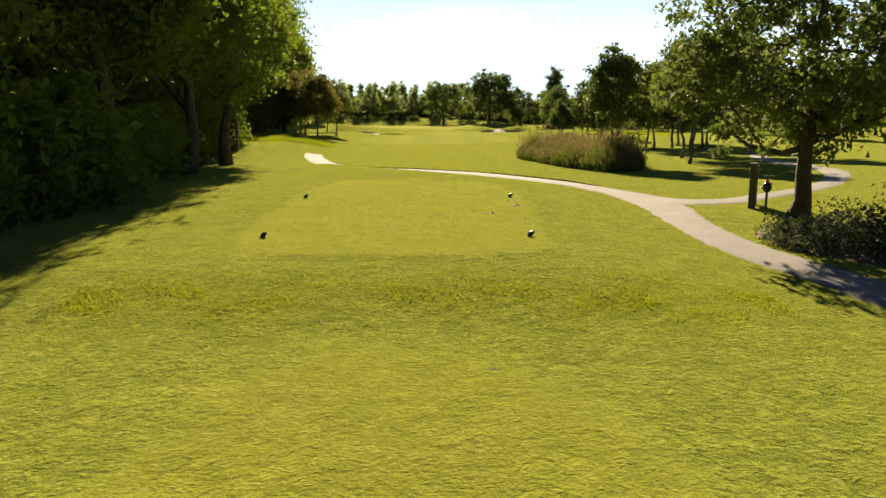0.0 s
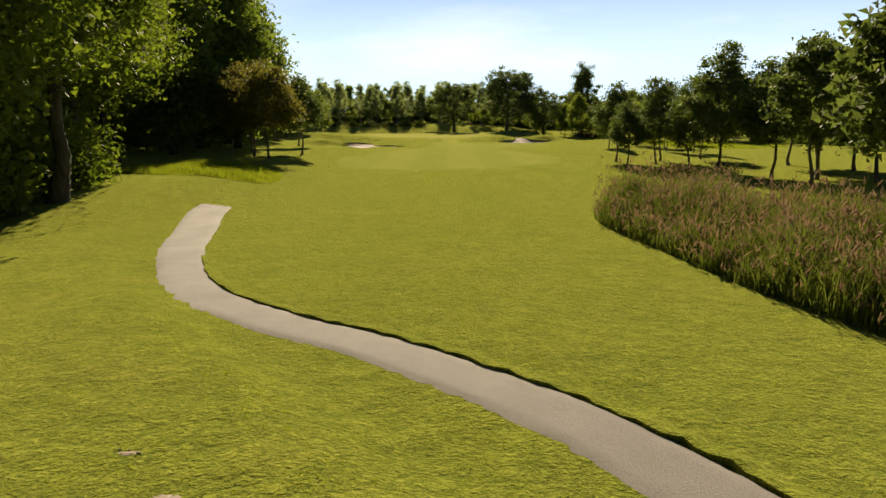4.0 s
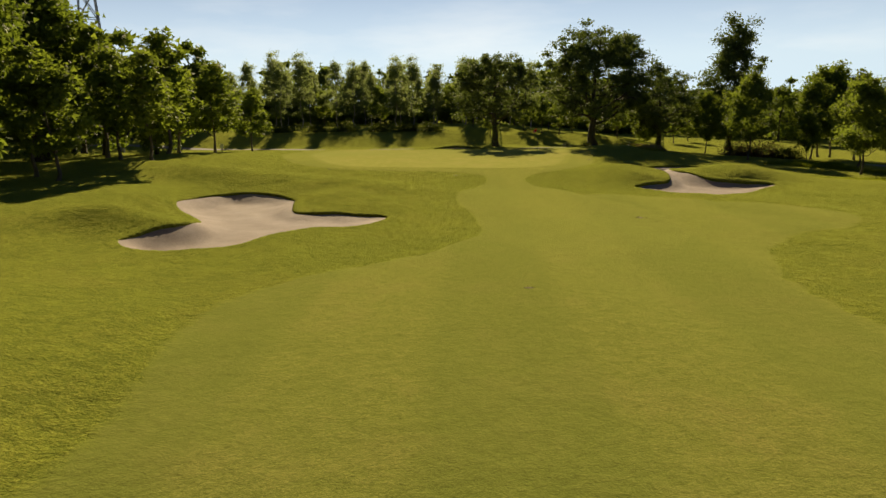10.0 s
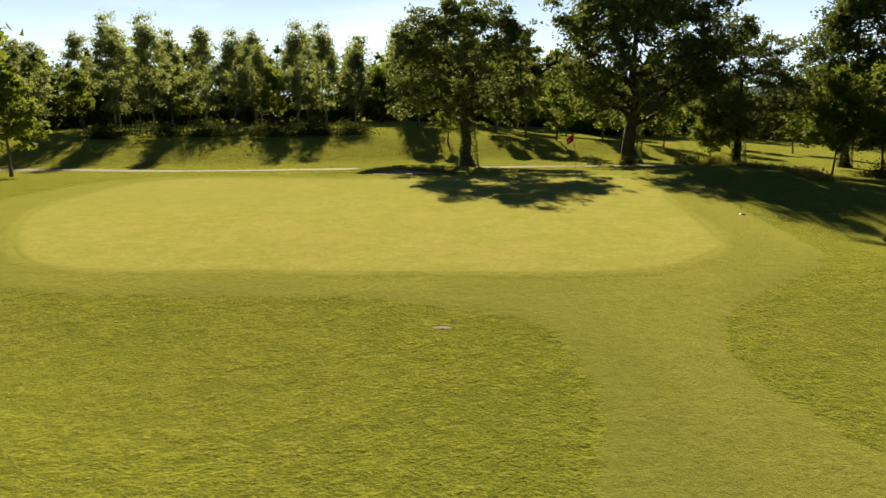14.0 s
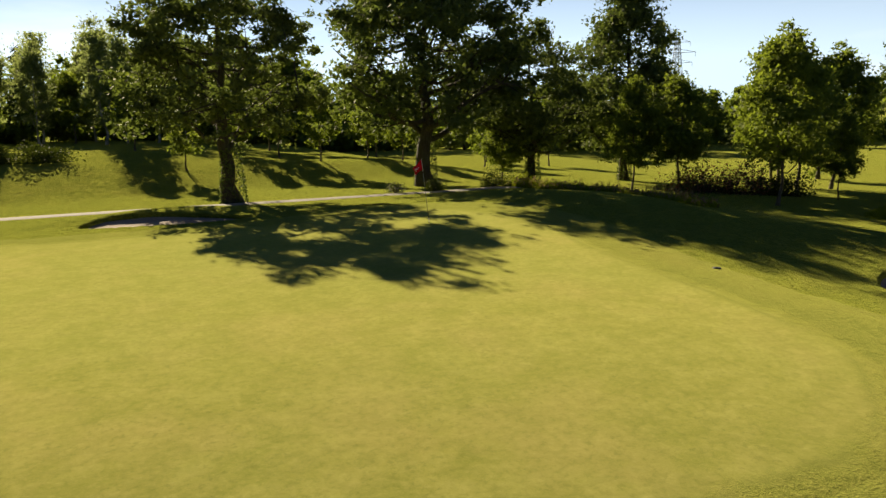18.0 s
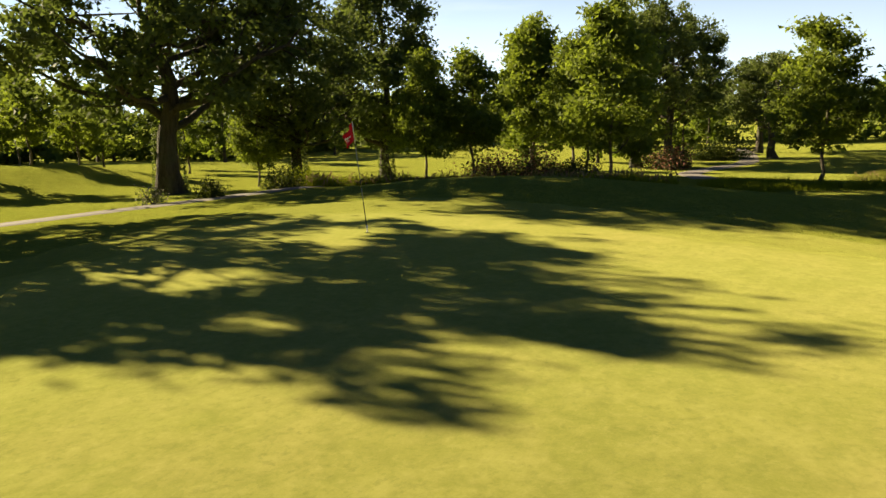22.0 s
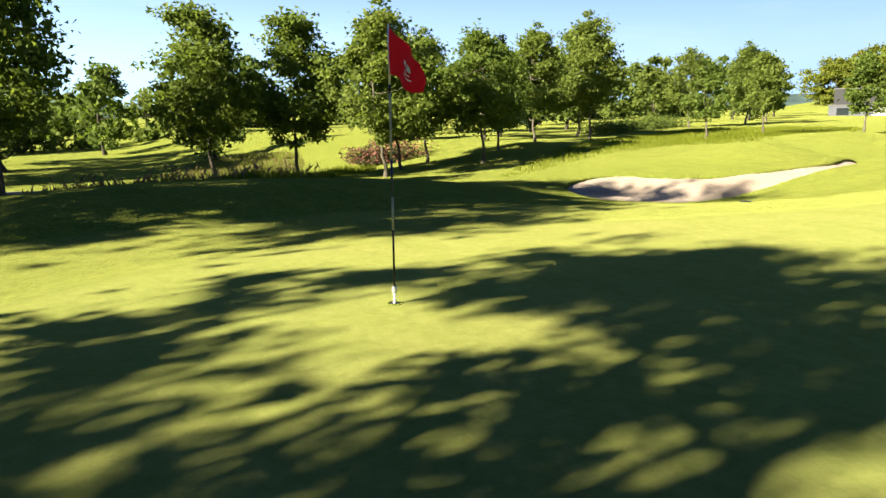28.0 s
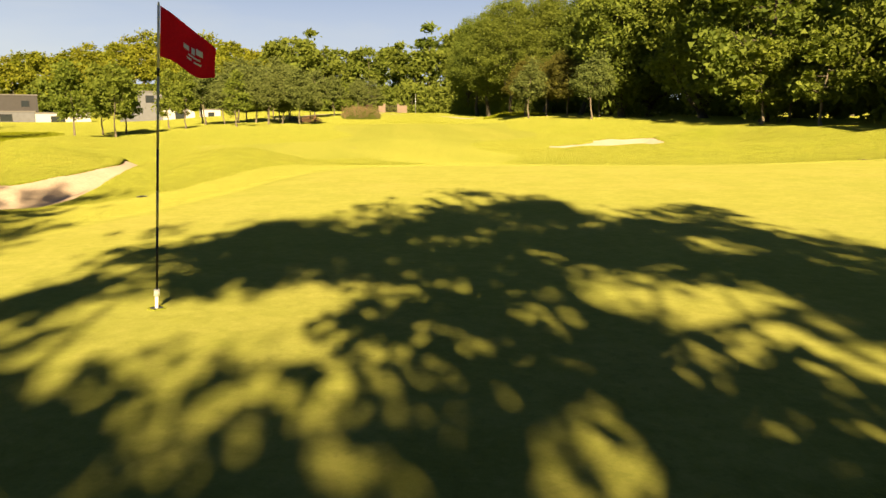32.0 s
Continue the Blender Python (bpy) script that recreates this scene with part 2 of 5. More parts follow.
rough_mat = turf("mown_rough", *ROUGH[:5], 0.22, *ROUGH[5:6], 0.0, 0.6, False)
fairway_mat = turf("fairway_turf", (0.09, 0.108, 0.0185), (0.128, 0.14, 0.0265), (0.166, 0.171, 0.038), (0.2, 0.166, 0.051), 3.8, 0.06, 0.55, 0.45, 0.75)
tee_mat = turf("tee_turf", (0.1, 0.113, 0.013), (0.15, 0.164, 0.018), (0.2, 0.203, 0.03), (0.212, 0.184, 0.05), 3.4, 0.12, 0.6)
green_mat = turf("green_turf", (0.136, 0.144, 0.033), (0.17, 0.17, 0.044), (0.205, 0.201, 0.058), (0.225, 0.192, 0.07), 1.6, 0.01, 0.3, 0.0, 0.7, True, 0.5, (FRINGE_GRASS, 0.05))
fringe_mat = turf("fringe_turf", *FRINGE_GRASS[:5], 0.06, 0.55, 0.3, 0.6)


def sand_material():
    m = Nodes("bunker_sand")
    a, b = m.noise(0.8, 4.0), m.noise(14.0, 5.0, 0.7)
    rake = m.noise(3.0, 3.0, 0.6, None, (1.0, 6.0, 1.0))
    c = m.mix(m.ramp(a, [(0.3, 0.0), (0.7, 1.0)]), (0.29, 0.225, 0.175), (0.37, 0.30, 0.245))
    c = m.mix(m.ramp(b, [(0.35, 0.45), (0.6, 0.0)]), c, (0.20, 0.15, 0.11))
    return m.done(c, 0.95, m.bump(m.math('ADD', m.math('MULTIPLY', rake, 0.6), m.math('MULTIPLY', b, 0.4)), 0.8, 0.05), grainy=0.4)


def gravel_material():
    m = Nodes("path_gravel")
    a, b, s = m.noise(0.7, 4.0), m.noise(30.0, 4.0, 0.75), m.noise(4.0, 4.0)
    c = m.mix(m.ramp(a, [(0.35, 0.0), (0.65, 1.0)]), (0.25, 0.226, 0.207), (0.20, 0.182, 0.166))
    c = m.mix(m.ramp(b, [(0.3, 0.5), (0.6, 0.0)]), c, (0.17, 0.15, 0.125))
    c = m.mix(m.ramp(s, [(0.6, 0.0), (0.75, 0.35)]), c, (0.17, 0.16, 0.09))
    return m.done(c, 0.92, m.bump(b, 0.6, 0.02), grainy=0.4)


def soil_material():
    m = Nodes("bare_soil")
    c = m.ramp(m.noise(9.0, 5.0, 0.7), [(0.3, (0.05, 0.036, 0.024)), (0.7, (0.16, 0.12, 0.08))])
    return m.done(c, 0.95, m.bump(m.noise(20.0, 4.0), 0.8, 0.03))


def bark_material(name, dark, light, grain=3.0):
    m = Nodes(name)
    co = m.tree.nodes.new("ShaderNodeTexCoord").outputs["Object"]
    a = m.noise(grain, 6.0, 0.7, co, (3.0, 3.0, 0.5))
    b = m.noise(1.2, 3.0, 0.5, co)
    c = m.mix(m.ramp(b, [(0.45, 0.0), (0.7, 0.5)]), m.ramp(a, [(0.32, dark), (0.68, light)]), (0.075, 0.085, 0.04))
    return m.done(c, 0.9, m.bump(a, 1.0, 0.06))


def leaf_material(name, dark, light, through_colour, thin=0.35, gloss=0.5, odd=None):
    """Leaves that let sunlight through, each clump a little different."""
    m = Nodes(name)
    island = m.tree.nodes.new("ShaderNodeNewGeometry").outputs["Random Per Island"]
    tree_random = m.tree.nodes.new("ShaderNodeObjectInfo").outputs["Random"]
    c = m.ramp(island, [(0.0, dark), (1.0, light)])
    c = m.mix(m.math('MULTIPLY', tree_random, 0.35), c, (light[0] * 1.25, light[1] * 1.05, light[2]))
    if odd:
        c = m.mix(m.ramp(island, [(odd[0], 0.0), (odd[0] + 0.04, 1.0)]), c, odd[1])
    t = m.mix(island, through_colour, (through_colour[0] * 0.75, through_colour[1] * 0.8, through_colour[2] * 0.7))
    return m.done(c, gloss + 0.2, None, 0.0, 0.08, thin, t)


def mulch_material():
    m = Nodes("bark_mulch")
    c = m.ramp(m.noise(22.0, 5.0, 0.75), [(0.3, (0.035, 0.02, 0.014)), (0.5, (0.13, 0.07, 0.045)), (0.7, (0.24, 0.15, 0.10))])
    return m.done(c, 0.95, m.bump(m.noise(30.0, 4.0), 1.0, 0.04))


sand_mat, gravel_mat, soil_mat, mulch_mat = sand_material(), gravel_material(), soil_material(), mulch_material()
oak_bark = bark_material("oak_bark", (0.022, 0.018, 0.013), (0.085, 0.07, 0.052))
young_bark = bark_material("young_bark", (0.06, 0.05, 0.036), (0.17, 0.14, 0.105))
birch_bark = bark_material("birch_bark", (0.10, 0.085, 0.07), (0.55, 0.52, 0.46), 1.6)
oak_leaf = leaf_material("oak_leaves", (0.055, 0.08, 0.024), (0.125, 0.152, 0.05), (0.16, 0.21, 0.04), 0.3)
ash_leaf = leaf_material("ash_leaves", (0.058, 0.092, 0.017), (0.145, 0.182, 0.038), (0.26, 0.33, 0.036), 0.38)
birch_leaf = leaf_material("birch_leaves", (0.08, 0.11, 0.042), (0.185, 0.22, 0.095), (0.32, 0.38, 0.12), 0.48)
wood_leaf = leaf_material("wood_leaves", (0.05, 0.08, 0.017), (0.13, 0.165, 0.034), (0.21, 0.28, 0.03), 0.35)
# wood_leaf again, slightly darker: the unlit side's shade is in the colour
edge_leaf = leaf_material("shade_darkened_leaves", (0.048, 0.075, 0.017), (0.122, 0.157, 0.032), (0.2, 0.27, 0.022), 0.34)
# sunlight on the hill is put into these lighter, yellower leaves
hill_leaf = leaf_material("sun_tinted_leaves", (0.07, 0.10, 0.012), (0.19, 0.20, 0.028), (0.24, 0.28, 0.02), 0.3)
copper_leaf = leaf_material("bronze_leaves", (0.05, 0.055, 0.014), (0.115, 0.11, 0.028), (0.22, 0.20, 0.03), 0.35)
needle_leaf = leaf_material("needles", (0.012, 0.026, 0.012), (0.035, 0.058, 0.024), (0.05, 0.08, 0.02), 0.15)
shrub_leaf = leaf_material("shrub_leaves", (0.018, 0.032, 0.007), (0.05, 0.068, 0.016), (0.10, 0.13, 0.015), 0.2)
pale_leaf = leaf_material("flowering_shrub_leaves", (0.035, 0.055, 0.02), (0.10, 0.12, 0.05), (0.12, 0.16, 0.04), 0.2, 0.5, (0.72, (0.48, 0.40, 0.34)))
rhodo_leaf = leaf_material("rhododendron_leaves", (0.03, 0.045, 0.018), (0.085, 0.08, 0.035), (0.12, 0.13, 0.03), 0.15, 0.5, (0.55, (0.26, 0.11, 0.085)))
hay_leaf = leaf_material("seeding_grass", (0.07, 0.10, 0.018), (0.20, 0.20, 0.045), (0.27, 0.28, 0.045), 0.35, 0.6)
tall_leaf = leaf_material("tall_grass", (0.035, 0.06, 0.014), (0.125, 0.15, 0.035), (0.17, 0.21, 0.03), 0.3, 0.6)
red_plume_leaf = leaf_material("reddish_plumes", (0.12, 0.08, 0.05), (0.27, 0.19, 0.13), (0.26, 0.17, 0.1), 0.3, 0.7)
plume_leaf = leaf_material("grass_plumes", (0.17, 0.12, 0.06), (0.33, 0.25, 0.14), (0.36, 0.26, 0.13), 0.35, 0.7)
blade_leaf = leaf_material("rough_blades", (0.08, 0.11, 0.008), (0.26, 0.27, 0.03), (0.34, 0.36, 0.02), 0.4, 0.7)
lush_leaf = leaf_material("lush_grass", (0.07, 0.10, 0.008), (0.18, 0.21, 0.018), (0.28, 0.33, 0.02), 0.4, 0.6)


def plain(name, colour, rough=0.6, metal=0.0, vary=0.25, scale=8.0, specular=0.4):
    m = Nodes(name)
    d = tuple(v * (1 - vary) for v in colour)
    n = m.noise(scale, 5.0, 0.6)
    return m.done(m.ramp(n, [(0.3, d), (0.7, colour)]), rough, m.bump(n, 0.15, 0.01), metal, specular)


dark_wood = plain("weathered_timber", (0.085, 0.07, 0.052), 0.85)
grey_board = plain("grey_board", (0.20, 0.21, 0.21), 0.5)
black_paint = plain("black_paint", (0.012, 0.012, 0.014), 0.35)
white_paint = plain("white_paint", (0.78, 0.78, 0.76), 0.45, 0.0, 0.08)
navy_paint = plain("navy_paint", (0.01, 0.02, 0.09), 0.35)
red_cloth = Nodes("red_cloth")
red_cloth = red_cloth.done(red_cloth.ramp(red_cloth.noise(60.0, 2.0), [(0.3, (0.55, 0.005, 0.018)), (0.7, (0.68, 0.008, 0.025))]), 0.7,
                           None, 0.0, 0.2, 0.35, (0.75, 0.01, 0.03))
steel_mat = plain("galvanised_steel", (0.35, 0.36, 0.37), 0.5, 0.8)
render_white = plain("white_render", (0.36, 0.35, 0.345), 0.85, 0.0, 0.1, 1.5)
render_grey = plain("grey_cladding", (0.10, 0.105, 0.12), 0.7, 0.0, 0.2, 1.5)
render_dark = plain("dark_cladding", (0.024, 0.022, 0.025), 0.6, 0.0, 0.25, 1.5)
render_sand = plain("beige_render", (0.15, 0.11, 0.085), 0.85, 0.0, 0.15, 1.5)
roof_mat = plain("roof_felt", (0.12, 0.115, 0.115), 0.8)
glass_mat = plain("window_glass", (0.02, 0.025, 0.03), 0.08, 0.0, 0.1, 1.0, 0.8)


# ---- the lie of the land ----
def smooth(e0, e1, v):
    t = np.clip((v - e0) / (e1 - e0), 0, 1)
    return t * t * (3 - 2 * t)


def curve_loop(points, n=12):
    """A closed Catmull-Rom curve through the points."""
    p = np.array(points, float)
    k = len(p)
    out = []
    for i in range(k):
        a, b, c, d = p[i - 1], p[i], p[(i + 1) % k], p[(i + 2) % k]
        for s in np.arange(n) / n:
            out.append(0.5 * (2 * b + (c - a) * s + (2 * a - 5 * b + 4 * c - d) * s * s + (3 * b - a - 3 * c + d) * s ** 3))
    return np.array(out)


def curve_open(points, n=12):
    p = np.array(points, float)
    p = np.vstack([2 * p[0] - p[1], p, 2 * p[-1] - p[-2]])
    out = []
    for i in range(1, len(p) - 2):
        a, b, c, d = p[i - 1], p[i], p[i + 1], p[i + 2]
        for s in np.arange(n) / n:
            out.append(0.5 * (2 * b + (c - a) * s + (2 * a - 5 * b + 4 * c - d) * s * s + (3 * b - a - 3 * c + d) * s ** 3))
    out.append(p[-2])
    return np.array(out)


def inside_by(loop, x, y):
    """Signed distance to a closed curve, negative within."""
    x, y = np.asarray(x, float), np.asarray(y, float)
    shape = x.shape
    x, y = x.ravel(), y.ravel()
    out = np.full(x.shape, 99.0)
    lo, hi = loop.min(0) - 8, loop.max(0) + 8
    near = (x > lo[0]) & (x < hi[0]) & (y > lo[1]) & (y < hi[1])
    px, py = x[near], y[near]
    best, odd = np.full(px.shape, 1e9), np.zeros(px.shape, bool)
    for (ax, ay), (bx, by) in zip(loop, np.roll(loop, -1, 0)):
        ex, ey = bx - ax, by - ay
        t = np.clip(((px - ax) * ex + (py - ay) * ey) / (ex * ex + ey * ey + 1e-12), 0, 1)
        best = np.minimum(best, (px - ax - t * ex) ** 2 + (py - ay - t * ey) ** 2)
        cross = ((ay > py) != (by > py)) & (px < ex * (py - ay) / (ey + (1e-12 if ey >= 0 else -1e-12)) + ax)
        odd ^= cross
    d = np.sqrt(best)
    out[near] = np.where(odd, -d, d)
    return out.reshape(shape)


GREEN = curve_loop([(-15.2, 162.7), (-12.5, 161.5), (-9.0, 161.4), (-5.5, 161.0), (-1.8, 160.6), (0.5, 160.6), (2.2, 161.4), (4.0, 163.2), (5.0, 166.4), (5.5, 169.2), (6.1, 172.4), (7.0, 176), (6.5, 181), (3.5, 183.3),
                    (-2, 182.2), (-8, 182.6), (-15, 184), (-18.5, 181), (-19, 173), (-17.5, 167)])
FRINGE = curve_loop([(-17, 162), (-13.7, 160.4), (-9, 160), (-6.6, 159.7), (-4.8, 159), (-3.5, 158.3), (-2.8, 157.2), (-2.8, 155.4), (-3.4, 153), (-4.3, 150.6), (-4.7, 148.4), (-4.5, 145.4), (-3.8, 141.8), (-3.5, 138.5), (-3.2, 133.5), (-1, 130.5),
                     (3, 130.5), (5.4, 134), (6.2, 138), (5.5, 143.5), (3.6, 148), (2.6, 151), (1.3, 152.9), (0.65, 154.6), (0.6, 156.3), (1.3, 158), (2.6, 159.2), (3.9, 160.1), (5.2, 161.3), (6.2, 163.6), (7.1, 167),
                     (7.7, 171), (8.6, 176), (8.2, 182), (4.5, 185), (-2, 183.6), (-8, 184), (-16, 185.8), (-20.5, 182), (-21, 173), (-19.5, 166)])
FAIRWAY = curve_loop([(-10, 90.6), (-7.5, 89.4), (-4, 88.3), (-0.6, 87.4), (3, 88.6), (6.9, 92), (9.5, 97.5), (9.6, 104), (8.5, 112), (7.3, 118), (6.3, 122.5), (6.1, 126), (6.8, 129.4), (7.9, 132), (10.2, 134.8), (13, 136.6), (14.6, 139.5),
                      (13.4, 143.2), (10.4, 145.6), (8.0, 148), (5.2, 149.6), (3.4, 149.4), (1.0, 147.6), (-1.4, 144), (-2.6, 140), (-3.8, 135.4), (-4.9, 133.2), (-5.5, 131.8), (-7.5, 129.8), (-9.2, 127.4), (-10.1, 125.7), (-10.6, 123.6), (-10.5, 120.8),
                      (-10.0, 118), (-9.7, 115.4), (-9.9, 111), (-10.4, 107), (-11.2, 101), (-11, 95)])
TEE = curve_loop([(-5.0, 19), (-3.9, 18), (1.4, 17.8), (2.6, 19), (2.8, 26), (2.3, 31), (1.2, 32.6), (-0.8, 33.5), (-3.0, 33.8), (-4.7, 33.2), (-5.3, 30), (-5.4, 25)])
TEE_BACK = curve_loop([(-3.6, -8), (3, -8), (3.6, 2), (2.6, 11.5), (0.5, 14.4), (-2.2, 14.6), (-3.8, 11), (-4, 0)])
BUNKER_L = curve_loop([(-15.6, 131.6), (-13.6, 131.8), (-12.2, 133.2), (-11.5, 135.5), (-10.4, 137.0), (-8.4, 138.0), (-7.55, 139.9), (-7.9, 141.0), (-9.6, 141.4), (-12.2, 142.0), (-12.9, 143.8), (-13.6, 146.6), (-15.5, 148.2), (-17.9, 148.2), (-19.0, 146), (-19.0, 143.2), (-17.2, 140.6), (-15.9, 138.4), (-15.6, 136.2), (-16.6, 134.4), (-17.0, 132.8)])
BUNKER_R = curve_loop([(6.9, 152.2), (8.4, 150.9), (10.8, 149.9), (13.4, 151.0), (16.0, 153.0), (13.8, 153.9), (12.4, 154.9), (11.6, 157.2), (11.2, 159.6), (12.3, 163.0), (15.0, 164.6), (14.4, 167.0), (11.8, 168.0), (9.9, 166), (9.9, 161), (10.2, 157.4), (9.5, 154.2), (7.8, 153.0)])
BUNKER_G = curve_loop([(-7.6, 185.7), (-5, 184.4), (-2.2, 184.2), (-1.4, 185.2), (-3, 186.6), (-6.4, 187.2)])
BUNKERS = ((BUNKER_L, -1.72, 0.08), (BUNKER_R, -1.85, 0.1), (BUNKER_G, -1.08, 0.14))

_ys = np.arange(-60.0, 320.0, 0.5)
_zs = np.interp(_ys, [-60, 0, 14.0, 17.5, 33, 38, 46, 56, 66, 80, 110, 140, 152, 161, 166, 184, 190, 197, 202, 208, 213, 240, 320],
                [0, 0, -0.12, 0.06, 0.05, -0.12, -0.3, -0.6, -0.8, -0.95, -1.1, -1.55, -1.6, -1.05, -0.92, -0.85, -1.2, -1.55, -1.6, -0.2, 0.5, 0.6, 0.4])
_k = np.exp(-0.5 * (np.arange(-6, 7) / 2.2) ** 2)
_zs = np.convolve(np.pad(_zs, 6, mode='edge'), _k / _k.sum(), 'valid')


def hump(x, y, cx, cy, rx, ry, h, turn=0.0):
    c, s = math.cos(radians(turn)), math.sin(radians(turn))
    u, v = (x - cx) * c + (y - cy) * s, -(x - cx) * s + (y - cy) * c
    return h * np.exp(-((u / rx) ** 2 + (v / ry) ** 2))


def land(x, y, sunk=True):
    """Height of the ground, for arrays of x and y."""
    x, y = np.asarray(x, float), np.asarray(y, float)
    z = np.interp(y, _ys, _zs)
    mid = smooth(52, 70, y) * (1 - smooth(150, 175, y))
    z = z + mid * (0.85 * smooth(8, 15, -x) * (1 - smooth(116, 130, y)) + 0.9 * smooth(18, 27, -x) * smooth(116, 130, y) + np.clip(0.02 * (-x - 7), 0, 0.5))
    # the ground falls away east of the green, and the bank ends there
    east = smooth(12.5, 24, x) * smooth(140, 158, y) + 0.55 * smooth(14, 40, x) * smooth(55, 75, y) * (1 - smooth(140, 158, y))
    z = z * (1 - np.clip(east, 0, 1)) + np.clip(east, 0, 1) * (-1.4 - 0.75 * smooth(148, 165, y) + 0.3 * smooth(206, 230, y))
    z = z - 1.9 * smooth(22, 62, x) * smooth(150, 170, y)
    z = z - 1.1 * smooth(206, 213, y) * smooth(-4, 14, x) * (1 - east)
    west = smooth(40, 60, -x) * smooth(190, 205, y)
    z = z * (1 - west) - 1.0 * west
    # the tee stands on a low bank above the path
    away = -(x + 4.1) * 0.81 - (y - 44.7) * 0.586
    z = z + (0.17 + 0.13 * smooth(33, 38, y)) * smooth(0.2, 1.6, away) * smooth(14.6, 17.6, y) * smooth(6.5, 9.5, x + 16) * (1 - smooth(2.6, 4.4, x))
    low = smooth(26, 62, x) * (1 - smooth(70, 110, y))
    z = z * (1 - low) - 1.7 * low
    # ridge along the green, swells beside the bunkers
    z = z + hump(x, y, 11.2, 179.5, 2.8, 6.0, 0.5, 6) + hump(x, y, 3.2, 178.7, 3.0, 3.0, 0.06)
    z = z - hump(x, y, 11.4, 166.8, 4.2, 4.2, 0.78) - hump(x, y, 11.4, 151.5, 3.5, 2.6, 0.25) + hump(x, y, 7.4, 157.5, 2.3, 4.2, 0.68)
    z = z + hump(x, y, -19.5, 153.0, 8, 3.0, 0.9) + hump(x, y, -10.5, 150.6, 5, 3.2, 0.6) + hump(x, y, -21.4, 141.5, 2.6, 7, 0.75) + hump(x, y, -18.3, 136.2, 2.6, 1.9, 0.85) + hump(x, y, -11.4, 146.6, 1.6, 1.6, 0.28) + hump(x, y, -9.6, 144.6, 2.8, 2.2, 0.3)
    z = z + hump(x, y, 15.2, 157.0, 3.4, 2.4, 0.8) + hump(x, y, 8.0, 154.8, 1.5, 1.0, 0.16) + hump(x, y, 14.8, 155.0, 1.8, 0.9, 0.18) + hump(x, y, 15, 121, 4.5, 8, 0.5) + hump(x, y, 13.5, 104, 3, 7, 0.35) + hump(x, y, 19, 110, 4, 5, 0.4) + hump(x, y, -16, 172, 9, 9, 0.2)
    z = z + hump(x, y, -4.5, 187.9, 4.5, 1.3, 0.42) + hump(x, y, 22, 140, 5, 7, 0.7) + hump(x, y, -26, 165, 8, 12, 0.7)
    z = z + 0.05 * np.sin(x * 0.31 + 1.3) * np.sin(y * 0.21) * smooth(3, 12, np.abs(x)) + 0.03 * np.sin(x * 0.9 + y * 0.37)*smooth(60, 80, y)*(1 - smooth(150, 160, y))
    z = z + 0.05 * np.sin(x * 1.7 + 0.6 * np.sin(y * 0.9)) * np.sin(y * 1.1 + x * 0.4) * smooth(7, 10, np.abs(x)) * smooth(70, 85, y) * (1 - smooth(150, 158, y))
    far = np.clip((np.hypot(x, y - 90) - 170) / 200, 0, 1)
    z = z * (1 - far) - 2.2 * far + hump(x, y, 78, -62, 52, 26, 13)
    if sunk:
        for loop, floor, lip in BUNKERS:
            d = inside_by(loop, x, y)
            z = np.where(d < 0.4, z + (bowl(loop, floor, lip, x, y, d, z) - 0.22 - z) * smooth(-0.38, 0.0, -d), z)
    return z


def bowl(loop, floor, lip, x, y, d, rim):
    """Height of the sand: it runs up to the turf on the near side and lies under a lip wherever the edge faces the tee."""
    facing = (inside_by(loop, x, y + 0.1) - inside_by(loop, x, y - 0.1)) / 0.2
    edge = rim - 0.03 - lip * smooth(-0.1, 0.7, facing)
    s = smooth(0.0, 1.5, -d)
    return edge * (1 - s) + np.minimum(floor, edge) * s + 0.012 * np.sin(x * 3 + y * 2)


def at(x, y):
    return float(land(np.array([x]), np.array([y]))[0])


# ---- mesh helpers ----
def mesh_ob(name, verts, faces, mat, parent=None, flat=False):
    me = bpy.data.meshes.new(name)
    me.from_pydata([tuple(v) for v in verts] if not isinstance(verts, np.ndarray) else verts.tolist(), [], faces if isinstance(faces, list) else faces.tolist())
    if not flat:
        me.polygons.foreach_set("use_smooth", [True] * len(me.polygons))
    me.materials.append(mat)
    ob = new(name, me)
    if parent:
        ob.parent = parent
    return ob


def part(name, bm, mat, parent, label="", flat=False):
    me = bpy.data.meshes.new(name)
    bm.to_mesh(me)
    bm.free()
    if not flat:
        me.polygons.foreach_set("use_smooth", [True] * len(me.polygons))
    me.materials.append(mat)
    ob = new(name, me)
    ob.parent = parent
    return tagged(ob, label)


def box_bm(x0, y0, z0, x1, y1, z1, bevel=0.0):
    bm = bmesh.new()
    bmesh.ops.create_cube(bm, size=1.0, matrix=Matrix.LocRotScale(((x0 + x1) / 2, (y0 + y1) / 2, (z0 + z1) / 2), None, (x1 - x0, y1 - y0, z1 - z0)))
    if bevel:
        bmesh.ops.bevel(bm, geom=bm.edges[:], offset=bevel, segments=2, affect='EDGES', profile=0.6)
    return bm


def rod_bm(z0, z1, r0, r1=None, sides=12, x=0, y=0):
    bm = bmesh.new()
    bmesh.ops.create_cone(bm, cap_ends=True, segments=sides, radius1=r0, radius2=r0 if r1 is None else r1, depth=z1 - z0,
                          matrix=Matrix.Translation((x, y, (z0 + z1) / 2)))
    return bm


def empty(name, x, y, z, turn=0.0):
    ob = new(name)
    ob.empty_display_size = 0.2
    ob.matrix_basis = pose(x, y, z, 0, 0, turn)
    return ob


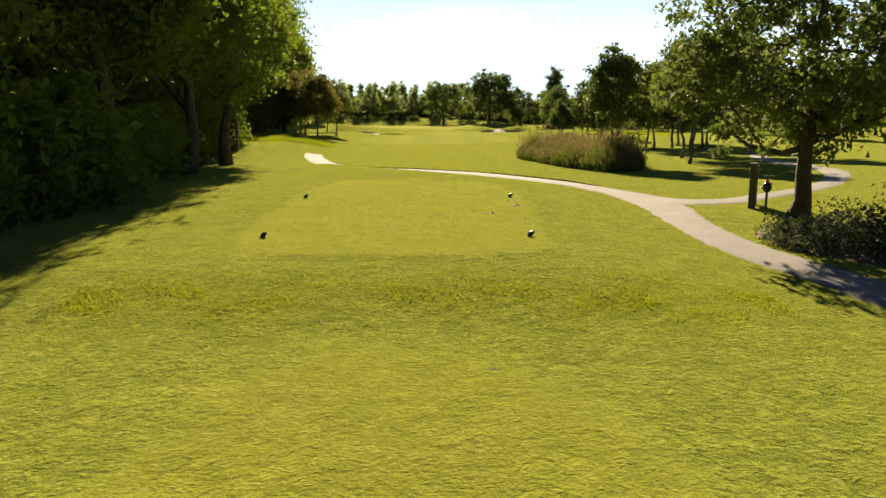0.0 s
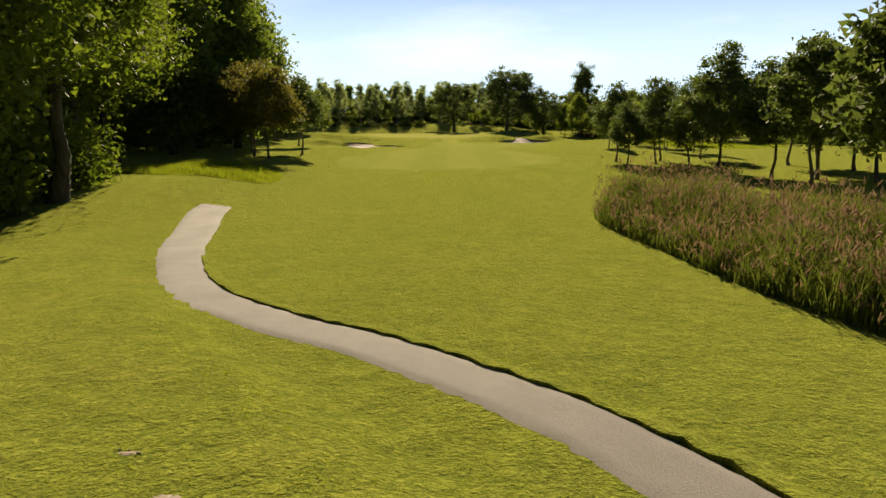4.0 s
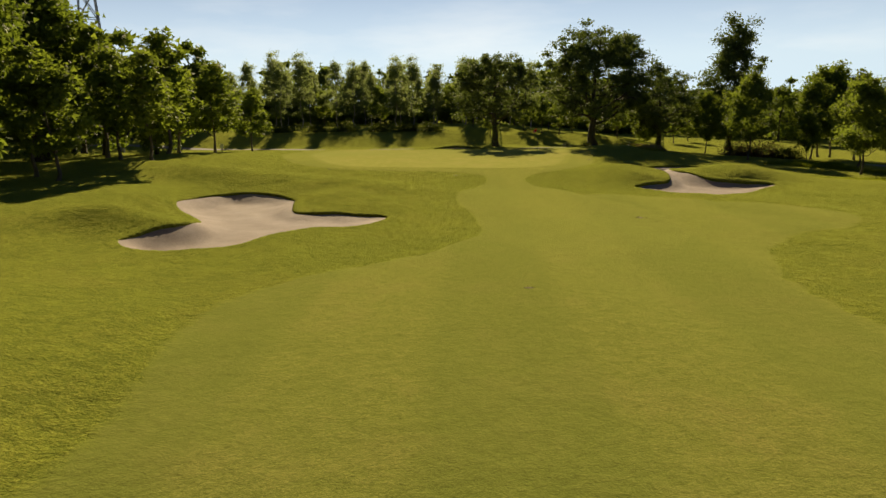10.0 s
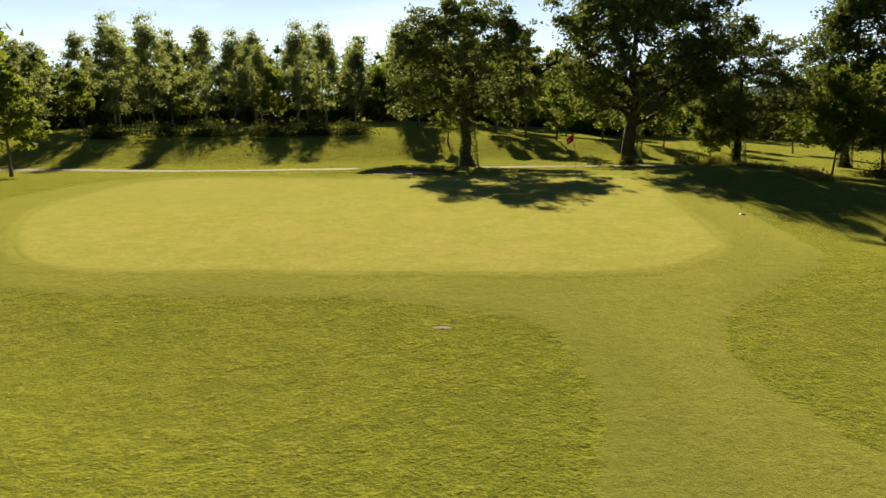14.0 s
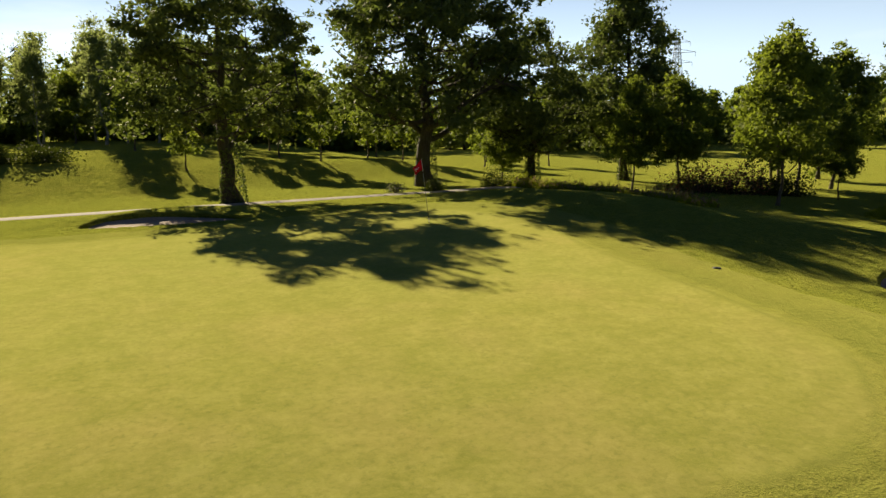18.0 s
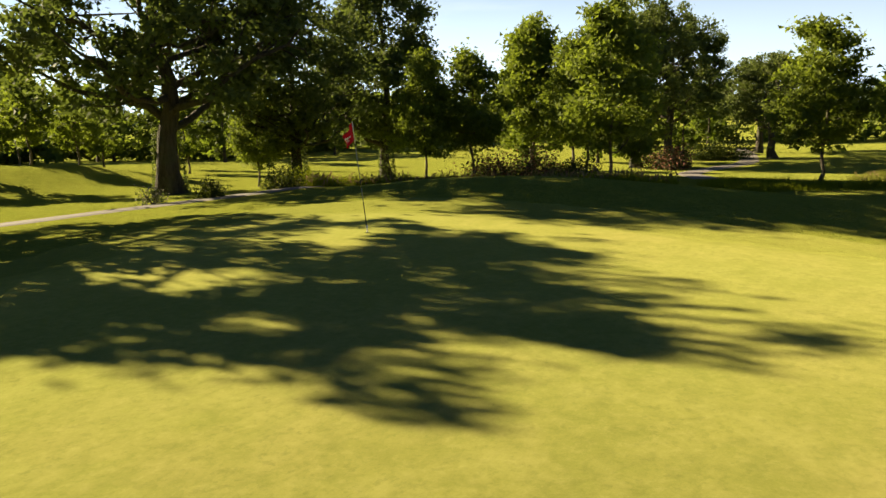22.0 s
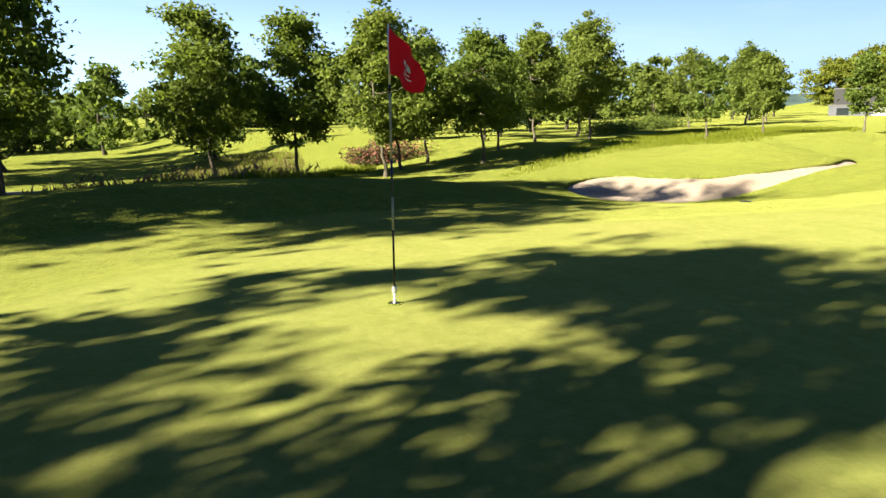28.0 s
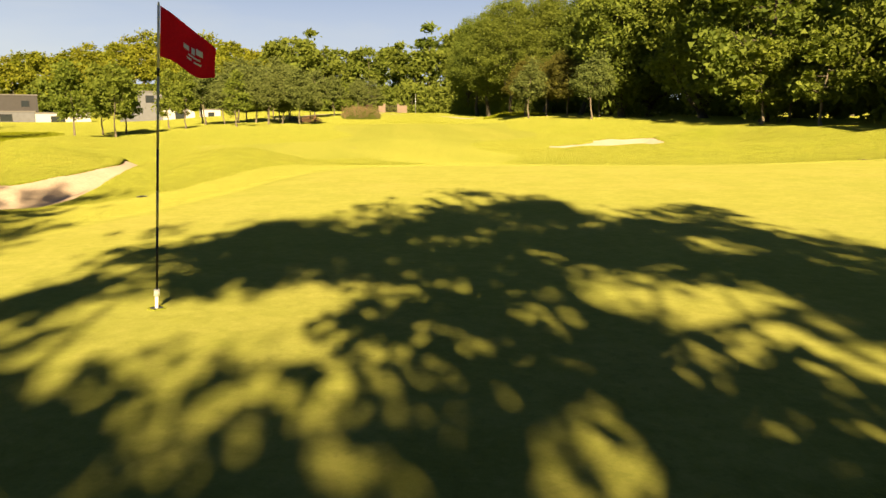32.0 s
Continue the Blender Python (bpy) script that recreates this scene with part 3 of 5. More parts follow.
# ---- ground ----
def far_ridge():
    """A low wooded rise along the whole horizon."""
    n = 240
    v, f = [], []
    for k in range(n):
        a = k * 2 * math.pi / n
        top = 10 + 5 * math.sin(a * 5 + 1) + 3 * math.sin(a * 13) + 1.2 * math.sin(a * 47) + 0.8 * math.sin(a * 89)
        for r, z in ((820, -6), (900, top), (1000, -6)):
            v.append((math.cos(a) * r, 90 + math.sin(a) * r, z))
    for k in range(n):
        i, j = 3 * k, 3 * ((k + 1) % n)
        f += [(i, j, j + 1, i + 1), (i + 1, j + 1, j + 2, i + 2)]
    # distance haze is put into the woodland's blue-green colour
    return mesh_ob("backdrop", np.array(v), f, plain("haze_tinted_woodland", (0.10, 0.14, 0.13), 0.9, 0.0, 0.45, 0.05, 0.0))


tagged(far_ridge(), "low wooded ridge on the horizon, tinted blue-green for haze", "hill", kind="structure")


def lines(stops):
    out = []
    for (a, step), (b, _) in zip(stops, stops[1:]):
        out += list(np.arange(a, b - 1e-6, step))
    return np.array(out + [stops[-1][0]])


def sheet():
    gx = lines([(-2400, 400), (-800, 100), (-300, 25), (-100, 5), (-45, 1.0), (-23, 0.3), (17, 0.7), (45, 2.5), (100, 25), (300, 100), (800, 400), (2400, 0)])
    gy = lines([(-2400, 400), (-800, 100), (-300, 25), (-50, 4), (-10, 0.6), (36, 0.8), (129, 0.3), (190, 0.6), (216, 1.5), (260, 10), (400, 50), (800, 200), (2400, 0)])
    X, Y = np.meshgrid(gx, gy)
    Z = land(X, Y)
    v = np.stack([X, Y, Z], -1).reshape(-1, 3)
    i = np.arange(len(gx) * len(gy)).reshape(len(gy), len(gx))
    f = np.stack([i[:-1, :-1], i[:-1, 1:], i[1:, 1:], i[1:, :-1]], -1).reshape(-1, 4)
    return mesh_ob("ground", v, f, rough_mat)


ground = tagged(sheet(), "mown rough grass, yellow-green and tufted, rolling gently", "grass", kind="structure")


def lay(name, loop, step, lift, mat, label, category, height=None, soft=1.6, beside=None):
    """A sheet of turf or sand with a smooth outline, laid on the ground."""
    from mathutils.geometry import delaunay_2d_cdt
    lo, hi = loop.min(0), loop.max(0)
    X, Y = np.meshgrid(np.arange(lo[0], hi[0], step), np.arange(lo[1], hi[1], step))
    X = X + (np.arange(X.shape[0]) % 2)[:, None] * step * 0.5
    d = inside_by(loop, X, Y)
    keep = d < -step * 0.45
    pts = [Vector(p) for p in loop] + [Vector((a, b)) for a, b in zip(X[keep], Y[keep])]
    n = len(loop)
    co, _, faces, *_ = delaunay_2d_cdt(pts, [], [list(range(n))], 1, 1e-5)
    xy = np.array([tuple(c) for c in co])
    z = land(xy[:, 0], xy[:, 1], False) if height is None else height(xy[:, 0], xy[:, 1])
    if lift:
        d = inside_by(loop, xy[:, 0], xy[:, 1])
        z = z - 0.03 + (lift + 0.03) * smooth(0.0, 0.45, -d)
    v = np.column_stack([xy, z + (0 if lift else 0.004)])
    faces = [list(f) for f in faces]
    a, b, c = v[faces[0][0]], v[faces[0][1]], v[faces[0][2]]
    if np.cross(b - a, c - a)[2] < 0:
        faces = [f[::-1] for f in faces]
    ob = mesh_ob(name, v, faces, mat)
    hem = inside_by(loop, xy[:, 0], xy[:, 1])
    if beside is not None:
        hem = np.minimum(hem, inside_by(beside, xy[:, 0], xy[:, 1]))
    ob.data.attributes.new("hem", 'FLOAT', 'POINT').data.foreach_set("value", np.clip(-hem / soft, 0, 1))
    return tagged(ob, label, category, kind="structure")


lay("tee", TEE, 0.5, 0.03, tee_mat, "closely mown yellow-green golf tee deck", "tee", soft=1.5)
lay("tee_back", TEE_BACK, 0.6, 0.03, tee_mat, "closely mown rear tee deck with worn patches", "tee", soft=2.0)
lay("fairway", FAIRWAY, 0.9, 0.025, fairway_mat, "striped yellow-green mown fairway", "fairway", soft=1.2, beside=FRINGE)
lay("fringe", FRINGE, 0.6, 0.03, fringe_mat, "short mown apron round the putting green", "fringe", soft=0.8, beside=FAIRWAY)
lay("putting_green", GREEN, 0.5, 0.045, green_mat, "smooth pale yellow-green putting green", "green", soft=1.8)


def sand_in(loop, floor, lip):
    return lambda x, y: bowl(loop, floor, lip, x, y, inside_by(loop, x, y), land(x, y, False))


for loop, floor, lip in BUNKERS:
    lay("bunker_sand", loop, 0.35, 0.0, sand_mat, "raked pale pinkish sand in a golf bunker", "bunker", sand_in(loop, floor, lip))


def bunker_lip(loop, lip):
    """Turf rolled over the edge of a bunker, hanging a little where the edge faces the tee."""
    rag = np.random.default_rng(int(abs(loop[0, 0]) * 10))
    step = np.linalg.norm(np.roll(loop, -1, 0) - loop, axis=1)
    run = np.concatenate([[0], np.cumsum(step)])
    at_ = np.arange(0, run[-1], 0.09)
    c = np.column_stack([np.interp(at_, run, np.append(loop[:, k], loop[0, k])) for k in (0, 1)])
    t = np.roll(c, -1, 0) - np.roll(c, 1, 0)
    t /= np.linalg.norm(t, axis=1)[:, None]
    out = np.column_stack([t[:, 1], -t[:, 0]])
    probe = c + out * 0.15
    if inside_by(loop, probe[:, 0], probe[:, 1]).mean() < 0:
        out = -out
    over = smooth(-0.1, 0.7, out[:, 1])
    n = len(c)
    rows = []
    for off, up in ((0.75, -0.05), (0.5, 0.006), (0.2, 0.02), (0.03, 0.015), (-0.05, -0.03), (-0.04, None)):
        p = c + out * (off + rag.normal(0, 0.018, n) * (off < 0.1))[:, None]
        z = land(p[:, 0], p[:, 1], False)
        rows.append(np.column_stack([p, z + up + rag.normal(0, 0.008, n) if up is not None else z - 0.06 - (lip + 0.05) * over]))
    v = np.concatenate(rows)
    i = np.arange(n * 6).reshape(6, n)
    f = np.stack([i[:-1], i[1:], np.roll(i, -1, 1)[1:], np.roll(i, -1, 1)[:-1]], -1).reshape(-1, 4)
    a, b, d = v[f[0][0]], v[f[0][1]], v[f[0][3]]
    return tagged(mesh_ob("bunker_lip", v, f if np.cross(b - a, d - a)[2] > 0 else f[:, ::-1], rough_mat), "rolled turf lip round a sand bunker", "turf edge", kind="structure")


for loop, floor, lip in BUNKERS:
    bunker_lip(loop, lip)


lay("flower_bed", curve_loop([(6.7, 21.4), (6.7, 19.8), (7.1, 18.4), (8.6, 16.9), (10.5, 17.1), (11.3, 19.3), (10.3, 21.1), (8.6, 21.9), (7.4, 22.0)]), 0.3, 0.03, mulch_mat, "reddish bark mulch bed under shrubs", "flower bed")


PATHS = []


def path_strip(name, centre, width, lift, mat, label):
    c = curve_open(centre, 10)
    w = curve_open([(a, 0) for a in (width if isinstance(width, (list, tuple)) else [width] * len(centre))], 10)[:, 0]
    PATHS.append(c)
    t = np.gradient(c, axis=0)
    t /= np.linalg.norm(t, axis=1)[:, None]
    nrm = np.column_stack([-t[:, 1], t[:, 0]])
    rows, m = [], 9
    rng = np.random.default_rng(4)
    for k in range(m):
        s = (k / (m - 1) - 0.5)
        p = c + nrm * (w * s)[:, None]
        if k in (0, m - 1):
            p = p + nrm * rng.normal(0, 0.035, len(c))[:, None]
        z = land(p[:, 0], p[:, 1]) + lift - (0.05 if k in (0, m - 1) else 0)
        rows.append(np.column_stack([p, z]))
    v = np.concatenate(rows)
    i = np.arange(len(v)).reshape(m, len(c))
    f = np.stack([i[:-1, :-1], i[:-1, 1:], i[1:, 1:], i[1:, :-1]], -1).reshape(-1, 4)[:, ::-1]
    return tagged(mesh_ob(name, v, f, mat), label, "path", kind="structure")


path_strip("path", [(-10.75, 63.6), (-10.3, 60.8), (-9.4, 57.4), (-8.1, 52.6), (-5.9, 47.5), (-3.45, 44.75), (-1.6, 43.3), (0.0, 41.7), (1.25, 40.25), (2.3, 38.5), (3.1, 36.8), (3.7, 35.4), (4.5, 33.3), (5.05, 31.8), (5.7, 30.0), (6.2, 28.2), (6.3, 26.0), (6.05, 23.4), (5.95, 21), (6.1, 18.9), (6.6, 17), (7.3, 14.8), (9.6, 9.5), (12.5, 3.0), (15, -6)],
           [1.5, 1.6, 1.6, 1.45, 1.35, 1.3, 1.25, 1.25, 1.25, 1.2, 1.1, 1.05, 1.0, 1.0, 1.15, 1.6, 1.5, 1.2, 1.15, 1.2, 1.25, 1.4, 1.6, 1.6, 1.6], 0.03, gravel_mat, "winding beige gravel golf path")


def turf_edge(centre, width, y0, y1):
    """Cut turf standing a hand's breadth above the far side of a path."""
    c = curve_open(centre, 10)
    d = np.gradient(c, axis=0)
    d /= np.linalg.norm(d, axis=1)[:, None]
    nrm = np.column_stack([-d[:, 1], d[:, 0]])
    keep = (c[:, 1] > y0) & (c[:, 1] < y1)
    c, nrm = c[keep], nrm[keep]
    ragged = np.random.default_rng(8)
    fade = smooth(y0, y0 + 2, c[:, 1]) * (1 - smooth(y1 - 2, y1, c[:, 1]))
    wob, top = ragged.normal(0, 0.025, len(c)), (0.04 + ragged.normal(0, 0.012, len(c))) * fade
    rows = []
    for off, up in ((-0.02, -0.03), (0.0, 1.0), (0.10, 1.0), (0.45, -0.02)):
        p = c + nrm * (width / 2 - 0.08 + off + wob)[:, None]
        rows.append(np.column_stack([p, land(p[:, 0], p[:, 1]) + (0.03 + top if up > 0 else up)]))
    v = np.concatenate(rows)
    i = np.arange(len(v)).reshape(4, len(c))
    f = np.stack([i[:-1, :-1], i[:-1, 1:], i[1:, 1:], i[1:, :-1]], -1).reshape(-1, 4)[:, ::-1]
    return tagged(mesh_ob("turf_edge", v, f, rough_mat, flat=True), "cut turf edge along a gravel path", "turf edge", kind="structure")


turf_edge([(-8.1, 52.6), (-5.9, 47.5), (-3.45, 44.75), (-1.6, 43.3), (0.0, 41.7), (1.25, 40.25), (2.3, 38.5), (3.1, 36.8), (3.7, 35.4), (4.5, 33.3), (5.05, 31.8)], 1.2, 31.8, 52.0)
path_strip("path_branch", [(6.4, 27.6), (7.4, 27.0), (8.8, 27.2), (10.3, 28.4), (11.8, 29.6), (13.8, 31.6), (16.1, 34.9), (18.2, 39.3), (19.2, 44), (21.2, 53), (24.8, 63)],
           [1.9, 1.5, 1.1, 1.0, 1.0, 1.0, 1.1, 1.3, 1.4, 1.4, 1.5], 0.025, gravel_mat, "beige gravel path branching off between trees")
path_strip("path_back", [(-60, 206), (-40, 202), (-26, 198.2), (-17, 195.2), (-8, 193.9), (-1, 192.6), (4.5, 191.5), (12, 190.5), (20, 191.5)], 1.5, 0.03, gravel_mat, "narrow gravel path behind the green")
path_strip("path_east", [(36, 179), (44, 181.8), (53, 184.3), (60, 184), (68, 182.6), (78, 184), (95, 188)], 2.2, 0.03, gravel_mat, "gravel path among trees and shrubs")


# ---- trees ----
def tube(points, radii, sides):
    """Vertices and quads of a tapered, bent limb."""
    p, n = np.array(points, float), len(points)
    t = np.gradient(p, axis=0)
    t /= np.linalg.norm(t, axis=1)[:, None] + 1e-9
    ref = np.array([0.3, 0.9, 0.1]) if abs(t[0][2]) > 0.8 else np.array([0, 0, 1.0])
    u = np.cross(t, ref)
    u /= np.linalg.norm(u, axis=1)[:, None] + 1e-9
    w = np.cross(t, u)
    a = np.arange(sides) * 2 * np.pi / sides
    v = (p[:, None] + np.asarray(radii)[:, None, None] * (np.cos(a)[None, :, None] * u[:, None] + np.sin(a)[None, :, None] * w[:, None])).reshape(-1, 3)
    i = np.arange(n * sides).reshape(n, sides)
    f = np.stack([i[:-1], np.roll(i, -1, 1)[:-1], np.roll(i, -1, 1)[1:], i[1:]], -1).reshape(-1, 4)
    return v, f


def bend(rng, a, b, n, wild, rise=0.0):
    s = np.linspace(0, 1, n)[:, None]
    p = a + (b - a) * s + np.array([0, 0, rise]) * (s * (1 - s) * 4)
    off = np.cumsum(rng.normal(0, wild, (n, 3)), 0)
    off -= s * off[-1]
    off[0] = 0
    return p + off


def join(pieces):
    vs, fs, k = [], [], 0
    for v, f in pieces:
        vs.append(v)
        fs.append(f + k)
        k += len(v)
    return np.concatenate(vs), np.concatenate(fs)


def leaf_cards(rng, centres, size, droop=0.0, slim=0.55, single=False):
    """One pointed leaf spray at each centre: a folded blade, or a single facet for trees farther off."""
    n = len(centres)
    d = rng.normal(0, 1, (n, 3))
    d[:, 2] = d[:, 2] * 0.7 - droop
    d /= np.linalg.norm(d, axis=1)[:, None]
    up = rng.normal(0, 1, (n, 3)) + np.array([0, 0, 0.6])
    s = np.cross(d, up)
    s /= np.linalg.norm(s, axis=1)[:, None] + 1e-9
    nn = np.cross(s, d)
    L = size * rng.uniform(0.6, 1.35, n)[:, None]
    W = L * slim * rng.uniform(0.75, 1.2, n)[:, None]
    i = np.arange(n)[:, None]
    if single:
        k = rng.uniform(-0.15, 0.45, n)[:, None]
        v = np.stack([centres - d * L * 0.5, centres + s * W * 0.75 + d * L * k, centres + d * L * 0.5 - s * W * 0.75], 1).reshape(-1, 3)
        return v, np.concatenate([3 * i, 3 * i + 1, 3 * i + 2], 1)
    i = i * 4
    v = np.stack([centres - d * L * 0.5, centres + s * W * 0.5 + nn * L * 0.12, centres + d * L * 0.55 + nn * L * 0.05, centres - s * W * 0.5 + nn * L * 0.12], 1).reshape(-1, 3)
    return v, np.concatenate([np.concatenate([i, i + 1, i + 2], 1), np.concatenate([i, i + 2, i + 3], 1)])


def grow(seed, height, base, radius, trunk_r, limbs, leaves, size, top=0.5, clumps=None, rough=0.28, lean=0.02, spread=0.55, sides=9, droop=0.0, spray=0.5, forks=3, taper=1.0, lop=(0.0, 0.0), inner=0.35, square=2.0):
    """Trunk and leaf meshes of a tree. base: where the crown begins; top: where it is widest, as a share of the crown; lop: how far the crown sits to one side."""
    rng = np.random.default_rng(seed)
    slack = 1 if leaves > 9000 else 2
    crown = height - base
    lobes = rng.normal(0, 1, (9, 3))
    lobes /= np.linalg.norm(lobes, axis=1)[:, None]
    lobe_h = rng.uniform(-rough, rough, 9)

    def reach(d):
        return 1 + (np.exp(-4.5 * (1 - d @ lobes.T)) * lobe_h).sum(-1)

    mid = base + crown * top
    heart = np.array([*lop, mid])

    def envelope(d):
        rz = np.where(d[..., 2] > 0, height - mid, mid - base)
        e = np.stack([d[..., 0] * radius, d[..., 1] * radius, d[..., 2] * rz], -1)
        pinch = np.where(d[..., 2] > 0, 1 - (1 - taper) * d[..., 2], 1.0)
        e[..., :2] *= pinch[..., None]
        full = (np.hypot(d[..., 0], d[..., 1]) ** square + np.abs(d[..., 2]) ** square) ** (-1 / square)
        return e * (reach(d) * full)[..., None]

    axis = bend(rng, np.array([0, 0, -0.25]), np.array([rng.normal(0, lean * height), rng.normal(0, lean * height), height * 0.93]), 11, 0.012 * height)
    s = np.linspace(0, 1, 11)
    rad = trunk_r * (1 - 0.93 * s ** 0.9) * (1 + 0.55 * np.exp(-s * 22))
    pieces = [tube(axis, rad, sides)]
    tips = []
    for k in range(limbs):
        h = base * 0.92 + (height * 0.86 - base * 0.92) * ((k + 0.5) / limbs) ** 1.05
        a = k * 2.4 + rng.uniform(-0.4, 0.4)
        q = np.clip((h + 0.25) / (height * 0.93 + 0.25), 0, 1) * 10
        i0 = int(min(9, q))
        start = axis[i0] + (axis[i0 + 1] - axis[i0]) * (q - i0)
        el = (h - base) / crown * 1.7 - 0.62 + rng.uniform(-0.15, 0.25)
        d = np.array([math.cos(a) * math.cos(el), math.sin(a) * math.cos(el), math.sin(el)])
        end = heart + envelope(d) * rng.uniform(0.72, 0.92)
        r0 = max(0.02, rad[i0] * 0.5)
        c = bend(rng, start, end, 7, 0.03 * radius, -0.05 * radius)
        pieces.append(tube(c[::slack], np.linspace(r0, r0 * 0.18, 7)[::slack], 6 if slack == 1 else 4))
        tips += [c[4], c[5], c[6]]
        for j in range(forks):
            f0 = c[rng.integers(2, 6)]
            d2 = d + rng.normal(0, 0.55, 3)
            d2 /= np.linalg.norm(d2)
            e2 = heart + envelope(d2) * rng.uniform(0.65, 0.98)
            c2 = bend(rng, f0, f0 + (e2 - f0) * rng.uniform(0.5, 0.95), 5, 0.02 * radius)
            pieces.append(tube(c2[::2], np.linspace(r0 * 0.4, r0 * 0.08, 5)[::2], 3))
            tips += [c2[3], c2[4], (c2[2] + c2[3]) / 2]
    bark = join(pieces)
    n_cl = clumps or max(40, leaves // 60)
    d = rng.normal(0, 1, (n_cl, 3))
    d /= np.linalg.norm(d, axis=1)[:, None]
    cap = n_cl // 7
    d[:cap] = d[:cap] * 0.5 + np.array([0, 0, 0.8])
    d[:cap] /= np.linalg.norm(d[:cap], axis=1)[:, None]
    shell = heart + envelope(d) * rng.uniform(inner, 1.0, n_cl)[:, None] ** 0.55
    tips = np.array(tips)
    cl = np.concatenate([tips[rng.integers(0, len(tips), int(n_cl * spread))], shell[:int(n_cl * (1 - spread)) + 1]])
    cl = cl + rng.normal(0, 0.06 * radius, cl.shape)
    w = rng.uniform(0.3, 1.6, len(cl))
    pick = rng.choice(len(cl), leaves, p=w / w.sum())
    flat = rng.normal(0, spray, (leaves, 3)) * np.array([1.0, 1.0, 0.62])
    at_ = cl[pick] + flat * rng.uniform(0.5, 1.2, len(cl))[pick][:, None]
    at_[:, 2] = np.maximum(at_[:, 2], 0.15)
    return bark, leaf_cards(rng, at_, size, droop, 0.62, True)


STOCK = {}


def plant(kind, x, y, height, turn=None, wide=1.0, sink=0.0, label="", group=""):
    """Sets a tree of the kind: the first one is built, the others are copies of it with their own size and turn."""
    variants = KINDS[kind]
    rng = random.Random(int(x * 37 + y * 91))
    i = rng.randrange(len(variants))
    spec = variants[i]
    s = height / spec["grow"]["height"]
    m = pose(x, y, at(x, y) - sink, 0, 0, rng.uniform(0, 360) if turn is None else turn) @ Matrix.Diagonal((s * wide, s * wide, s, 1))
    if (kind, i) not in STOCK:
        bark, leaf = grow(**spec["grow"])
        ob = new(spec["name"])
        mesh_ob("trunk", *bark, spec["bark"], ob)
        mesh_ob("crown", *leaf, spec["leaf"], ob, flat=True)
        STOCK[kind, i] = ob
        ob.matrix_basis = m
    else:
        src = STOCK[kind, i]
        keep = src.matrix_basis.copy()
        src.scale = (1, 1, 1)
        ob = copy_thing(src, m)
        src.matrix_basis = keep
        ob.matrix_basis = m
    return tagged(ob, label or spec["label"], spec.get("category", "tree"), group or spec["group"])


def kind(name, label, group, bark, leaf, seeds, category="tree", **g):
    return [dict(name=name, label=label, group=group, bark=bark, leaf=leaf, category=category, grow=dict(g, seed=k)) for k in seeds]


